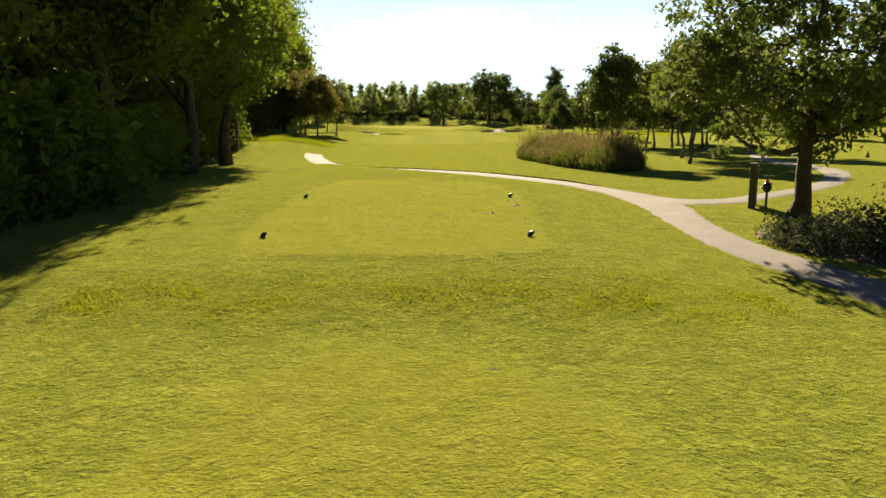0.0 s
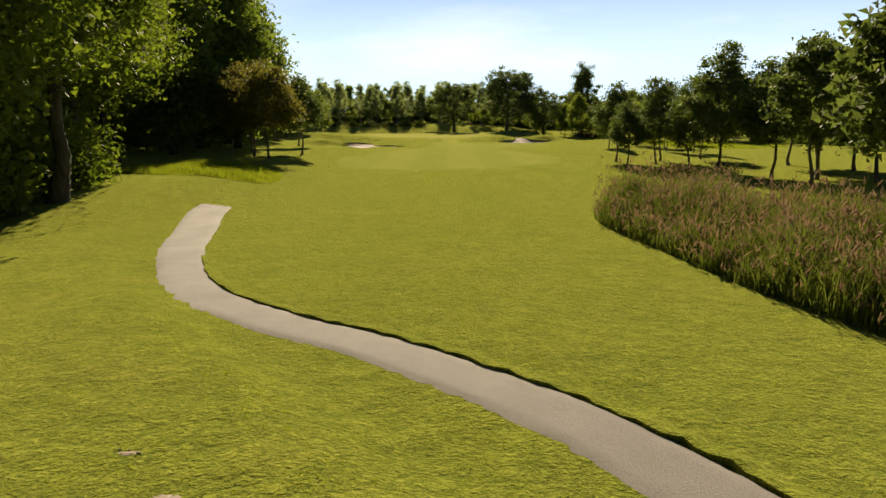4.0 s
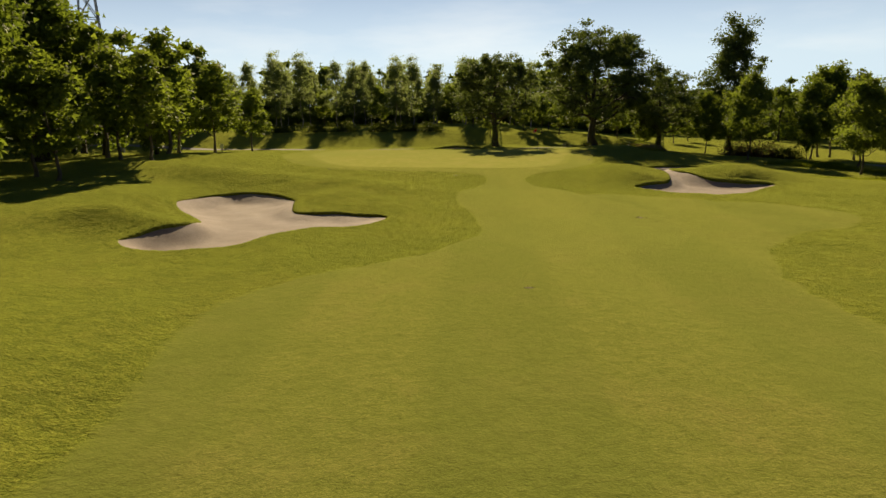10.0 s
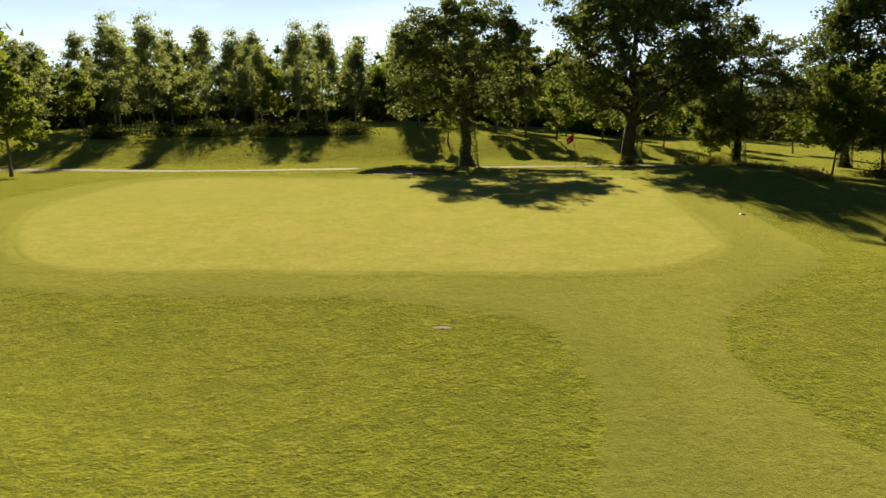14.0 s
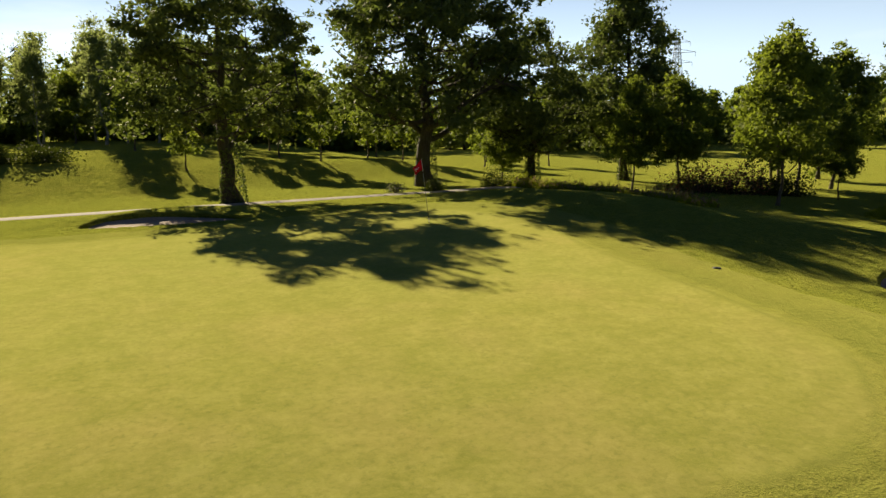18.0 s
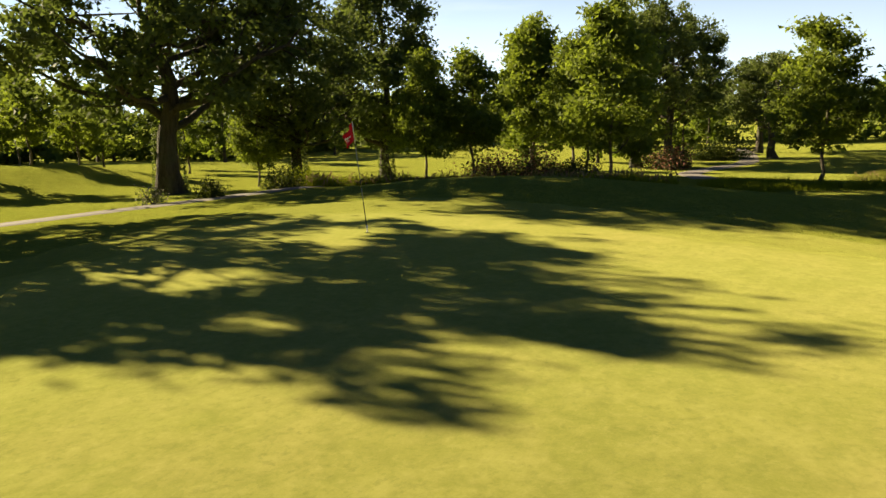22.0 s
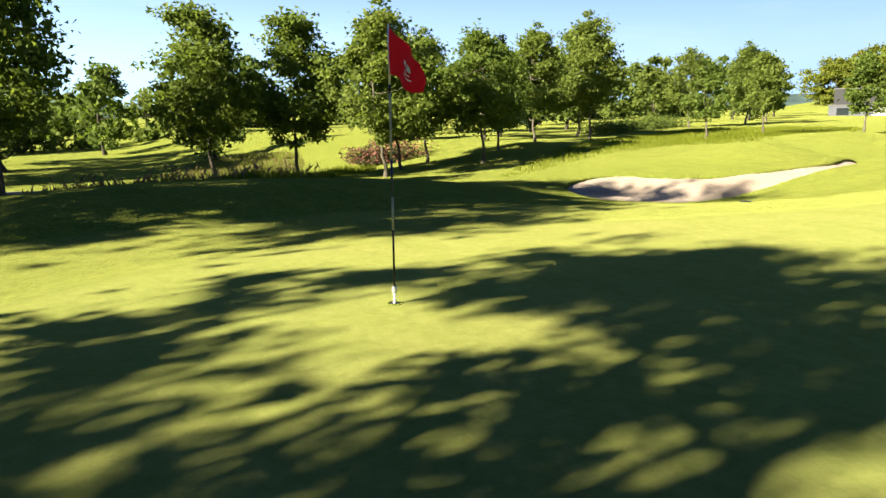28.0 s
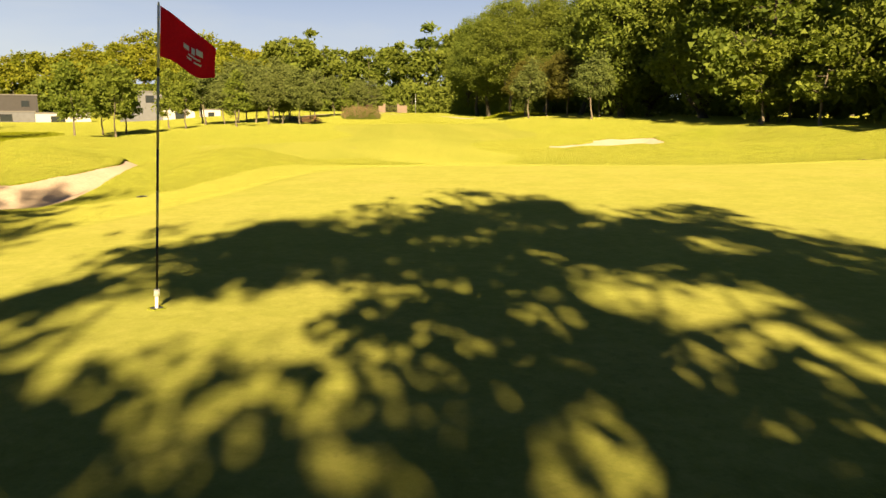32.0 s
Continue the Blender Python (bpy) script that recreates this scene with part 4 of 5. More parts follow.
KINDS = {
    "oak": kind("oak_tree", "broad dark green oak with a stout ivy-dark trunk", "oaks", oak_bark, oak_leaf, (3,), height=12.5, base=2.6, radius=6.2, trunk_r=0.42, limbs=18,
                leaves=23000, size=0.26, clumps=300, top=0.40, spray=0.40, forks=6, rough=0.18),
    "oak_broad": kind("oak_tree", "huge broad dark oak with an ivy-clad trunk", "oaks", oak_bark, oak_leaf, (8,), height=14.3, base=2.8, radius=7.6, trunk_r=0.5, limbs=24, square=2.6,
                      leaves=40000, size=0.27, clumps=450, top=0.5, spray=0.42, forks=6, rough=0.14, lop=(0.4, 0.0), inner=0.3),
    "oak_small": kind("oak_tree", "round-crowned dark green oak with a thick trunk", "oaks", oak_bark, oak_leaf, (76,), height=11.3, base=2.8, radius=5.25, trunk_r=0.44, limbs=20, square=2.5,
                      leaves=26000, size=0.225, clumps=330, top=0.52, spray=0.30, forks=6, rough=0.15),
    "ash": kind("young_tree", "young broadleaf tree with slim trunk and fresh green crown", "young trees", young_bark, ash_leaf, (11, 12, 13), height=7.0, base=1.5, radius=1.95,
                trunk_r=0.10, limbs=13, leaves=4200, size=0.28, top=0.38, spray=0.30, forks=1, taper=0.6, rough=0.22, spread=0.4),
    "near_ash": kind("young_tree", "young broadleaf tree with slim trunk and fresh green crown", "young trees", young_bark, ash_leaf, (17, 18, 19, 20), height=7.0, base=1.55, radius=1.95,
                     trunk_r=0.085, limbs=15, leaves=12500, size=0.18, clumps=170, top=0.38, spray=0.27, forks=3, taper=0.6, rough=0.24, spread=0.42),
    "bronze": kind("young_tree", "young broadleaf tree with bronze-tinged leaves", "young trees", young_bark, copper_leaf, (14,), height=7.0, base=2.1, radius=2.5, trunk_r=0.10, limbs=13,
                   leaves=17000, size=0.155, top=0.4, spray=0.3, forks=3, taper=0.8, rough=0.2),
    "birch": kind("birch_tree", "slender birch with pale bark and hanging foliage", "birches", birch_bark, birch_leaf, (21, 22, 23), height=11.0, base=1.6, radius=2.2, trunk_r=0.11,
                  limbs=12, leaves=6800, size=0.22, top=0.42, spray=0.40, forks=1, droop=0.7, taper=0.4, rough=0.3, lean=0.03),
    "wood": kind("woodland_tree", "tall dense dark green tree at the wood's edge", "woodland trees", oak_bark, wood_leaf, (31, 32, 33), height=18.0, base=0.3, radius=5.0, trunk_r=0.32,
                 limbs=20, leaves=21000, size=0.42, top=0.42, spray=0.7, forks=2, taper=0.8, rough=0.22, spread=0.45),
    "far": kind("woodland_tree", "distant dark green broadleaf tree", "far trees", oak_bark, wood_leaf, (41, 42, 43), height=14.0, base=0.3, radius=4.6, trunk_r=0.28, limbs=6, leaves=2500, size=0.75,
                top=0.42, spray=0.75, forks=0, rough=0.25, sides=5, spread=0.35),
    "hill": kind("woodland_tree", "yellow-green tree on a wooded hill, sunlight put into its leaf colour", "hill trees", oak_bark, hill_leaf, (45, 46), height=14.0, base=0.3, radius=5.2, trunk_r=0.28, limbs=6, leaves=4400, size=0.66,
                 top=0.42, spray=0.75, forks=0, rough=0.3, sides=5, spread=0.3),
    "dark_ash": kind("young_tree", "young dark-leaved tree with a straight slim trunk", "young trees", young_bark, oak_leaf, (15, 16), height=7.0, base=1.95, radius=2.3, trunk_r=0.10, limbs=13,
                     leaves=11500, size=0.18, top=0.38, spray=0.3, forks=3, taper=0.7, rough=0.2, spread=0.42),
    "path_tree": kind("young_tree", "open-crowned dark young tree with a clear slim trunk", "young trees", young_bark, oak_leaf, (25, 26, 27), height=7.0, base=2.3, radius=2.15, trunk_r=0.095, limbs=15,
                      leaves=9500, size=0.2, clumps=130, top=0.42, spray=0.27, forks=3, taper=0.75, rough=0.3, spread=0.5),
    "edge_wood": kind("woodland_tree", "tall dense dark green tree at the wood's edge", "woodland trees", oak_bark, edge_leaf, (35, 36), height=18.0, base=3.2, radius=5.0, trunk_r=0.32,
                      limbs=22, leaves=46000, size=0.22, top=0.42, spray=0.62, forks=2, taper=0.8, rough=0.25, spread=0.45),
    "thicket": kind("thicket_tree", "low dark bushy tree filling the wood's foot", "thicket", oak_bark, wood_leaf, (71, 72), height=5.0, base=0.05, radius=3.4, trunk_r=0.12, limbs=5,
                    leaves=1300, size=0.62, top=0.25, spray=0.6, forks=0, rough=0.2, sides=5, spread=0.3),
    "poplar": kind("tall_tree", "tall upright dark tree with an open pointed crown", "tall trees", oak_bark, oak_leaf, (52,), height=14.0, base=1.6, radius=4.4, trunk_r=0.3, limbs=24, leaves=30000, size=0.24, clumps=330,
                   top=0.3, spray=0.42, forks=4, taper=0.5, rough=0.22),
    "spruce": kind("spruce_tree", "dark pointed conifer behind other trees", "conifers", oak_bark, needle_leaf, (61,), height=12.0, base=0.8, radius=2.4, trunk_r=0.18, limbs=26, leaves=6500, size=0.30, top=0.12, spray=0.3,
                   forks=2, taper=0.05, rough=0.2, droop=0.4),
}


def bush(x, y, wx, wy, h, leaf, name, label, seed, leaves=3500, size=0.12, turn=0.0, group=""):
    """A mounded shrub: short stems and a dense uneven skin of leaves."""
    rng = np.random.default_rng(seed)
    ob = empty(name, x, y, at(x, y), turn)
    stems = []
    for k in range(9):
        a = k * 0.7
        e = np.array([math.cos(a) * wx * 0.6, math.sin(a) * wy * 0.6, h * rng.uniform(0.5, 0.85)])
        stems.append(tube(bend(rng, np.array([0, 0, -0.1]), e, 5, 0.03), np.linspace(0.03, 0.008, 5), 4))
    mesh_ob("stems", *join(stems), oak_bark, ob)
    d = rng.normal(0, 1, (leaves, 3))
    d[:, 2] = np.abs(d[:, 2])
    d /= np.linalg.norm(d, axis=1)[:, None]
    lob = rng.normal(0, 1, (14, 3))
    lob[:, 2] = np.abs(lob[:, 2])
    lob /= np.linalg.norm(lob, axis=1)[:, None]
    r = 0.78 + (np.exp(-9 * (1 - d @ lob.T)) * rng.uniform(0.1, 0.4, 14)).sum(1)
    p = d * np.array([wx, wy, h]) * (r * rng.uniform(0.5, 1.22, leaves) * (0.85 + 0.15 * np.sin(d[:, 0] * 9 + seed) * np.sin(d[:, 1] * 8)))[:, None]
    p[:, 2] = np.maximum(p[:, 2], 0.03)
    mesh_ob("foliage", *leaf_cards(rng, p, size), leaf, ob, flat=True)
    return tagged(ob, label, "shrub", group)


def blades(name, loop, count, tall, width, mats, label, seed, plumes=0.0, category="long grass", hummock=0.0):
    """Unmown grass: single bent blades inside an outline."""
    rng = np.random.default_rng(seed)
    lo, hi = loop.min(0), loop.max(0)
    p = rng.uniform(lo, hi, (int(count * 2.2), 2))
    d = inside_by(loop, p[:, 0], p[:, 1])
    keep = d < 0
    p, d = p[keep][:count], d[keep][:count]
    n = len(p)
    z = land(p[:, 0], p[:, 1]) - 0.02
    clump = 0.72 + 0.28 * np.sin(p[:, 0] * 1.9 + np.sin(p[:, 1] * 1.3) * 2) * np.sin(p[:, 1] * 1.7 + 0.6) + 0.16 * np.sin(p[:, 0] * 0.8 + 2.0) * np.sin(p[:, 1] * 0.33 + 1.0)
    clump = clump * (1 - hummock * smooth(-0.1, 0.9, np.sin(p[:, 0] * 2.6 + np.sin(p[:, 1] * 1.1) * 1.6) * np.cos(p[:, 1] * 1.4 + p[:, 0] * 0.7)))
    h = tall * rng.uniform(0.55, 1.15, n) * clump * (0.4 + 0.6 * smooth(0, 1.3, -d + rng.uniform(-0.3, 0.6, n)))
    a = rng.uniform(0, 2 * np.pi, n)
    lean_ = rng.normal(0, 0.28, (n, 2)) * h[:, None] + np.array([0.08, 0.0]) * h[:, None]
    sx, sy = np.cos(a) * width, np.sin(a) * width
    b0 = np.column_stack([p[:, 0] - sx, p[:, 1] - sy, z])
    b1 = np.column_stack([p[:, 0] + sx, p[:, 1] + sy, z])
    m0 = np.column_stack([p[:, 0] - sx * 0.7 + lean_[:, 0] * 0.35, p[:, 1] - sy * 0.7 + lean_[:, 1] * 0.35, z + h * 0.6])
    m1 = np.column_stack([p[:, 0] + sx * 0.7 + lean_[:, 0] * 0.35, p[:, 1] + sy * 0.7 + lean_[:, 1] * 0.35, z + h * 0.6])
    tip = np.column_stack([p[:, 0] + lean_[:, 0], p[:, 1] + lean_[:, 1], z + h])
    v = np.stack([b0, b1, m1, m0, tip], 1).reshape(-1, 3)
    i = np.arange(n)[:, None] * 5
    tri = np.concatenate([np.concatenate([i, i + 1, i + 2], 1), np.concatenate([i, i + 2, i + 3], 1), np.concatenate([i + 3, i + 2, i + 4], 1)])
    ob = mesh_ob(name, v, tri, mats[0], flat=True)
    tagged(ob, label, category, kind="stuff")
    if plumes:
        q = tip[rng.uniform(0, 1, n) < plumes]
        mesh_ob("plumes", *leaf_cards(rng, np.concatenate([q, q + rng.normal(0, 0.05, q.shape)]), 0.22, -1.5, 0.22), mats[1], ob, flat=True)
        tagged(ob.children[0], "brownish feathery grass plumes", kind="stuff")
    return ob


# oaks beyond the green
plant("oak_small", -0.38, 193.7, 10.75, 45, 1.03)
plant("oak_broad", 11.7, 196.0, 13.9, 0, 1.02)
plant("oak", 19.7, 196.2, 9.8, 220, 1.0, label="ivy-clad dark oak leaning over the bank")
plant("poplar", 28.4, 197.0, 15.0, 10, 1.0, label="tall pointed dark tree with an ivy-clad trunk")
# young trees east of the green
for x, y, h in ((31.5, 173.1, 7.8), (32.4, 168.4, 7.8), (28.1, 165.9, 7.5), (32.2, 162.7, 7.2), (34.5, 159.8, 7.1), (30.1, 159.0, 7.3), (33.9, 154.9, 6.6), (36.7, 149.9, 7.3), (42, 150.5, 7.8), (38.6, 143.2, 8.6),
                (41.8, 141.6, 8.2), (47, 121.5, 7.8), (48.2, 111, 8.2), (51, 103, 8)):
    plant("near_ash", x, y, h, None, 1.08)
for x, y, h, wide in ((36.4, 190.6, 10.2, 0.95), (38.1, 191.7, 10.8, 1.0), (33.6, 186.7, 8.6, 1.05), (39, 188, 9.2, 1.1), (24.9, 181.4, 8.6, 0.95), (31.2, 182.2, 5.0, 0.8), (23.5, 190.8, 7.0, 0.9)):
    plant("near_ash", x, y, h, None, wide)
plant("near_ash", 25.8, 189.3, 7.4, None, 1.0)
for x, y, h in ((52, 198, 8.5), (60, 191, 8), (66, 197, 8), (74, 190, 8), (80, 200, 9)):
    plant("far", x, y, h)
for x, y, h, turn, wide in ((60.3, 191.0, 15.2, 70, 0.85), (67, 190, 14.4, 130, 0.9), (75, 181, 10.5, 20, 1.1), (84, 184, 11, 240, 1.1)):
    plant("oak_small", x, y, h, turn, wide, label="large dark broadleaf tree beside a path")
# the west row along the fairway
for k, (x, y, h) in enumerate(((-13.9, 96.5, 7.0), (-14.8, 88.7, 7.2), (-17.1, 92.3, 7.2), (-18.3, 97.0, 7.4), (-20.6, 104, 7.4), (-17.5, 112, 6.4), (-27.8, 130.6, 6.6), (-25.1, 131.6, 6.2), (-26.3, 137.5, 6.4), (-29.5, 148.4, 7.2),
                (-27.2, 146.6, 6.6), (-25, 154.2, 6.6), (-29, 158, 7.4), (-28.5, 165, 9), (-27.2, 172.5, 7.6), (-31, 174, 9), (-34, 166, 10), (-35, 183, 7.6), (-30, 193, 6.6))):
    plant("bronze" if k in (1, 2, 3) else "dark_ash" if k < 6 else "ash", x, y, h * (1.0 if k < 5 else 1.04), None, 1.05 if k < 6 else 1.2)
# the east side of the fairway
for x, y, h in ((13.8, 95.0, 6.8), (13.3, 88.5, 5.0), (16.5, 92, 6.4), (17.6, 95, 6.8), (17.4, 86, 6.2), (18.2, 82.5, 8.0), (17.1, 114.1, 5.0), (23.5, 126.9, 5.4), (24.8, 131, 5.6), (26, 123, 5.6), (28.3, 143, 5.2), (25, 109, 5.6),
                (22.2, 98, 6), (31, 133, 5.8), (22.8, 111, 5.4), (24.5, 122, 5.2)):
    plant("dark_ash" if y < 100 else "ash", x, y, h)
for x, y, h in ((20.4, 79.0, 7.6), (22.6, 77.6, 8), (24.2, 81.2, 8.4), (24.6, 74.4, 8.4), (26.5, 90, 8), (28.4, 84, 8)):
    plant("dark_ash", x, y, h, None, 1.1)
for x, y, h in ((9.8, 47.6, 6.9), (14.1, 47.2, 7.5), (16.5, 56, 8.4), (20, 63.8, 9.0), (23, 60, 9.0), (18.6, 70.5, 8)):
    plant("path_tree", x, y, h, None, 1.0)
plant("near_ash", 18.2, 197.6, 4.4, 60, 1.2, label="low lime-green sapling beside an oak")
plant("oak", 9.05, 23.7, 7.6, 30, 0.92, label="round dark tree beside the gravel path")
# the wood along the west side
rng = random.Random(5)
for x, y, h in ((-14.0, 14, 15), (-13.4, 23, 17), (-12.8, 32, 18), (-13.4, 42, 18), (-14.4, 52, 19), (-17.0, 62, 19), (-20.6, 72, 18), (-23.8, 82, 17), (-16, 4, 16)):
    plant("edge_wood", x, y, h)
for x, y, h in ((-22.5, 106, 17), (-24.5, 94, 18), (-26, 105, 19), (-27, 117, 19), (-27.2, 128, 18.5), (-31, 139, 16), (-36, 134, 18), (-37, 151, 19), (-42, 158, 20), (-40, 166, 18), (-44, 174, 17), (-43, 96, 15), (-44, 84, 16)):
    plant("wood", x, y, h)
for x, y, h in ((-22, 19, 19), (-23, 38, 20), (-25, 58, 20), (-29, 78, 20), (-34, 100, 18), (-36, 118, 17), (-31, 28, 20), (-32, 48, 20), (-36, 68, 20), (-41, 90, 18), (-47, 108, 15), (-52, 92, 16), (-50, 165, 18), (-54, 180, 16), (-48, 150, 17)):
    plant("far", x, y, h)
for k in range(22):
    plant("thicket", -24 - k * 0.75 + rng.uniform(-1, 1), 12 + k * 6.5, rng.uniform(4, 6))
for x, y, h in ((-47, 186, 14), (-42, 181, 13), (-52, 193, 14), (-38, 188, 8), (-36, 180, 8.5), (-58, 200, 16), (-62, 216, 18), (-54, 212, 17), (-70, 226, 18), (-47, 219, 15)):
    plant("far", x, y, h)
# the birch belt on the bank behind the green
for k in range(26):
    x = -62 + k * 2.75 + rng.uniform(-1.0, 1.0)
    plant("birch" if k % 4 else "ash", x, (226 if x < -14 else 230) + rng.uniform(-1.5, 4), rng.uniform(8.4, 11) * (1.12 if x < -22 else 1.0) if k % 4 else rng.uniform(6, 8))
for k in range(12):
    plant("birch", -70 + k * 6.6 + rng.uniform(-2, 2), 236 + rng.uniform(-2, 3), rng.uniform(9, 11.5))
for k in range(24):
    plant("far" if k % 4 else "spruce", -84 + k * 4.6 + rng.uniform(-1, 1), 246 + rng.uniform(-3, 6), rng.uniform(10, 12.5))
# young trees on the bank east of the birches
for x, y, h in ((-0.7, 206.5, 4.6), (-3.1, 215, 5.4), (4.4, 214, 5), (6.8, 211.5, 5.2), (8.7, 207.3, 5.2), (13.8, 211, 5.4), (17.9, 213, 5.6), (12, 217, 5.2), (22, 217, 5.6), (26, 213, 5.4), (30, 219, 6), (34, 214, 6), (20, 224, 6), (9, 223, 6)):
    plant("ash", x, y, h)
for k in range(22):
    plant("far", 12 + k * 5.0, 248 + rng.uniform(-6, 12) - k * 0.6, rng.uniform(9, 12.5))
# far belts all round
for k in range(16):
    plant("far", 120 + k * 9 + rng.uniform(-4, 4), 150 + k * 3 + rng.uniform(-8, 8), rng.uniform(8, 12))
for k in range(22):
    plant("far", 98 + rng.uniform(-6, 30), 205 - k * 9 + rng.uniform(-3, 3), rng.uniform(9, 13))
for k in range(14):
    plant("far", -98 + rng.uniform(-12, 6), 225 - k * 14, rng.uniform(12, 16))
for k in range(16):
    plant("far", -30 + k * 4.6, -34 + rng.uniform(-12, 2) - (8 if 6 < k < 9 else 0), rng.uniform(18, 22) + (7 if k < 5 else 0), None, 1.1)
edge_rng = random.Random(31)
for k in range(24):
    plant("thicket", -32 + k * 3.4 + edge_rng.uniform(-1, 1), -27 + edge_rng.uniform(-2, 2), edge_rng.uniform(4.5, 7.5))
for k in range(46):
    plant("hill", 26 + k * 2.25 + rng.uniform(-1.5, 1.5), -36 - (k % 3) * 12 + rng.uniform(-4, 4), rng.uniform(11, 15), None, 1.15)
for k in range(18):
    plant("thicket", 26 + k * 4.6, -30 + rng.uniform(-3, 3), rng.uniform(6, 8))
for k in range(34):
    plant("thicket", -92 + k * 3.7 + rng.uniform(-1, 1), 241 + rng.uniform(-2, 4), rng.uniform(5, 7))
for k in range(20):
    plant("thicket", 30 + k * 4.5 + rng.uniform(-1, 1), 262 - k * 1.2 + rng.uniform(-3, 3), rng.uniform(5, 7))
for k in range(22):
    plant("thicket", 116 + rng.uniform(-4, 4), 232 - k * 9 + rng.uniform(-2, 2), rng.uniform(6, 8))
for k in range(14):
    plant("thicket", -36 + k * 5, -40 + rng.uniform(-3, 3) - (6 if 6 < k < 10 else 0), rng.uniform(5, 7))
for x, y, h in ((56, 130, 9), (62, 110, 9), (70, 122, 9), (60, 150, 9), (66, 164, 9), (58, 141, 8), (70, 146, 10), (64, 88, 9), (80, 70, 11), (92, 40, 12)):
    plant("far", x, y, h)
for x, y, h in ((46, 146, 9), (49, 152, 9.5), (52, 138, 8.5)):
    plant("spruce", x, y, h)

# ---- shrubs and long grass ----
bush(7.5, 20.0, 1.05, 1.3, 0.62, pale_leaf, "flowering_shrub", "low grey-green shrub with pale blossom beside the path", 1, 6000, 0.07)
bush(9.1, 19.4, 1.6, 1.5, 0.72, shrub_leaf, "shrub", "dark rounded evergreen shrub under a tree", 2, 5000, 0.09)
blades("long_grass", curve_loop([(5.6, 61), (5.2, 57), (5.7, 52), (6.2, 46.6), (7.3, 41.8), (8.3, 40.2), (10.2, 42.5), (11.4, 49), (12, 56), (10.5, 61), (7.8, 62.5)]), 36000, 1.95, 0.012,
       (tall_leaf, red_plume_leaf), "tall dark green seeding grass with reddish-brown plumes", 3, 0.14, hummock=0.4)
blades("lush_grass", curve_loop([(-20, 73.5), (-14.5, 71.8), (-11.3, 72.6), (-10.9, 76), (-12.2, 80), (-16.6, 82.8), (-20.5, 81)]), 22000, 0.55, 0.010, (lush_leaf,), "bright green unmown grass hollow", 4)
blades("ridge_grass", curve_loop([(14.6, 191.5), (16.8, 192), (17.6, 188), (17.2, 184), (15.8, 179), (13.8, 175.4), (12.6, 176), (14, 179.5), (15.2, 184), (15, 188)]), 15000, 0.55, 0.011, (lush_leaf, plume_leaf), "long unmown grass along the ridge's crest", 5, 0.05)
blades("ditch_grass", curve_loop([(24.5, 176.4), (29, 178.2), (32.5, 177.6), (30.6, 173.6), (31, 170.6), (36.2, 165), (34.4, 163.2), (28.6, 169.8), (26.4, 173.4)]), 18000, 0.5, 0.010, (lush_leaf,), "bright unmown grass at the foot of young trees", 6)
blades("meadow_grass", curve_loop([(43, 172.5), (40, 169.5), (40.5, 166), (50, 161.5), (60, 159), (68, 164), (58, 170)]), 14000, 0.6, 0.016, (hay_leaf, plume_leaf), "pale seeding meadow grass", 7, 0.03)
blades("bank_grass", curve_loop([(22.5, 163.4), (25, 156.4), (25.6, 150), (22.6, 145.6), (24.4, 140), (28, 126), (33, 118), (42, 124), (38, 138), (33, 148), (28, 157)]), 24000, 0.34, 0.015, (lush_leaf,), "waving green unmown grass on the bank", 8)
bush(39.2, 160.4, 3.4, 1.9, 1.15, rhodo_leaf, "rhododendron", "wide rounded rhododendron with faded pink blossom", 21, 6000, 0.16, -58, "rhododendrons")
bush(59.0, 187.6, 2.5, 1.8, 2.0, rhodo_leaf, "rhododendron", "rounded rhododendron with bronze-red new leaves", 22, 5000, 0.2, 20, "rhododendrons")
bush(73, 186.2, 3.6, 2.0, 1.7, shrub_leaf, "shrub", "wide dark evergreen shrub beside a path", 23, 4500, 0.22, -50)
bush(26.8, 188.6, 1.9, 1.6, 1.4, rhodo_leaf, "shrub", "bronze-red tangled shrub among young trees", 24, 3000, 0.15)
bush(28.8, 186.9, 2.0, 1.6, 1.5, rhodo_leaf, "shrub", "reddish-brown twiggy shrub among young trees", 25, 3000, 0.15)
bush(30.7, 185.6, 1.7, 1.5, 1.2, shrub_leaf, "shrub", "dark tangled shrub among young trees", 26, 2600, 0.15)
bush(9.9, 191.3, 0.55, 0.5, 0.65, shrub_leaf, "shrub", "small upright dark shrub beside an oak", 27, 1500, 0.09)
bush(7.8, 191.8, 0.55, 0.5, 0.7, pale_leaf, "shrub", "thin pale sapling shrub beside an oak", 28, 500, 0.09)
bush(14.0, 191.8, 1.0, 0.9, 0.75, shrub_leaf, "shrub", "low straw-tinged shrub on the ridge", 29, 2000, 0.1)
bush(16.6, 192.8, 0.9, 0.9, 0.7, lush_leaf, "shrub", "low leafy shrub at an oak's foot", 30, 1800, 0.1)
for k, (x, y, w, h) in enumerate(((-26, 211, 2.4, 1.3), (-21.5, 211, 2.0, 1.2), (-16.5, 210.6, 2.4, 1.3), (-12.6, 210.8, 1.9, 1.1), (-9.2, 210.6, 1.8, 1.1), (-31, 211, 1.7, 1.0))):
    bush(x, y, w, 1.2, h, shrub_leaf, "shrub", "dark low shrub on the bank behind the green", 40 + k, 2200, 0.17, 0, "bank shrubs")
bush(14.5, 79.2, 1.5, 1.2, 0.9, rhodo_leaf, "rhododendron", "low rhododendron with reddish new leaves", 33, 3000, 0.11, 0, "rhododendrons")
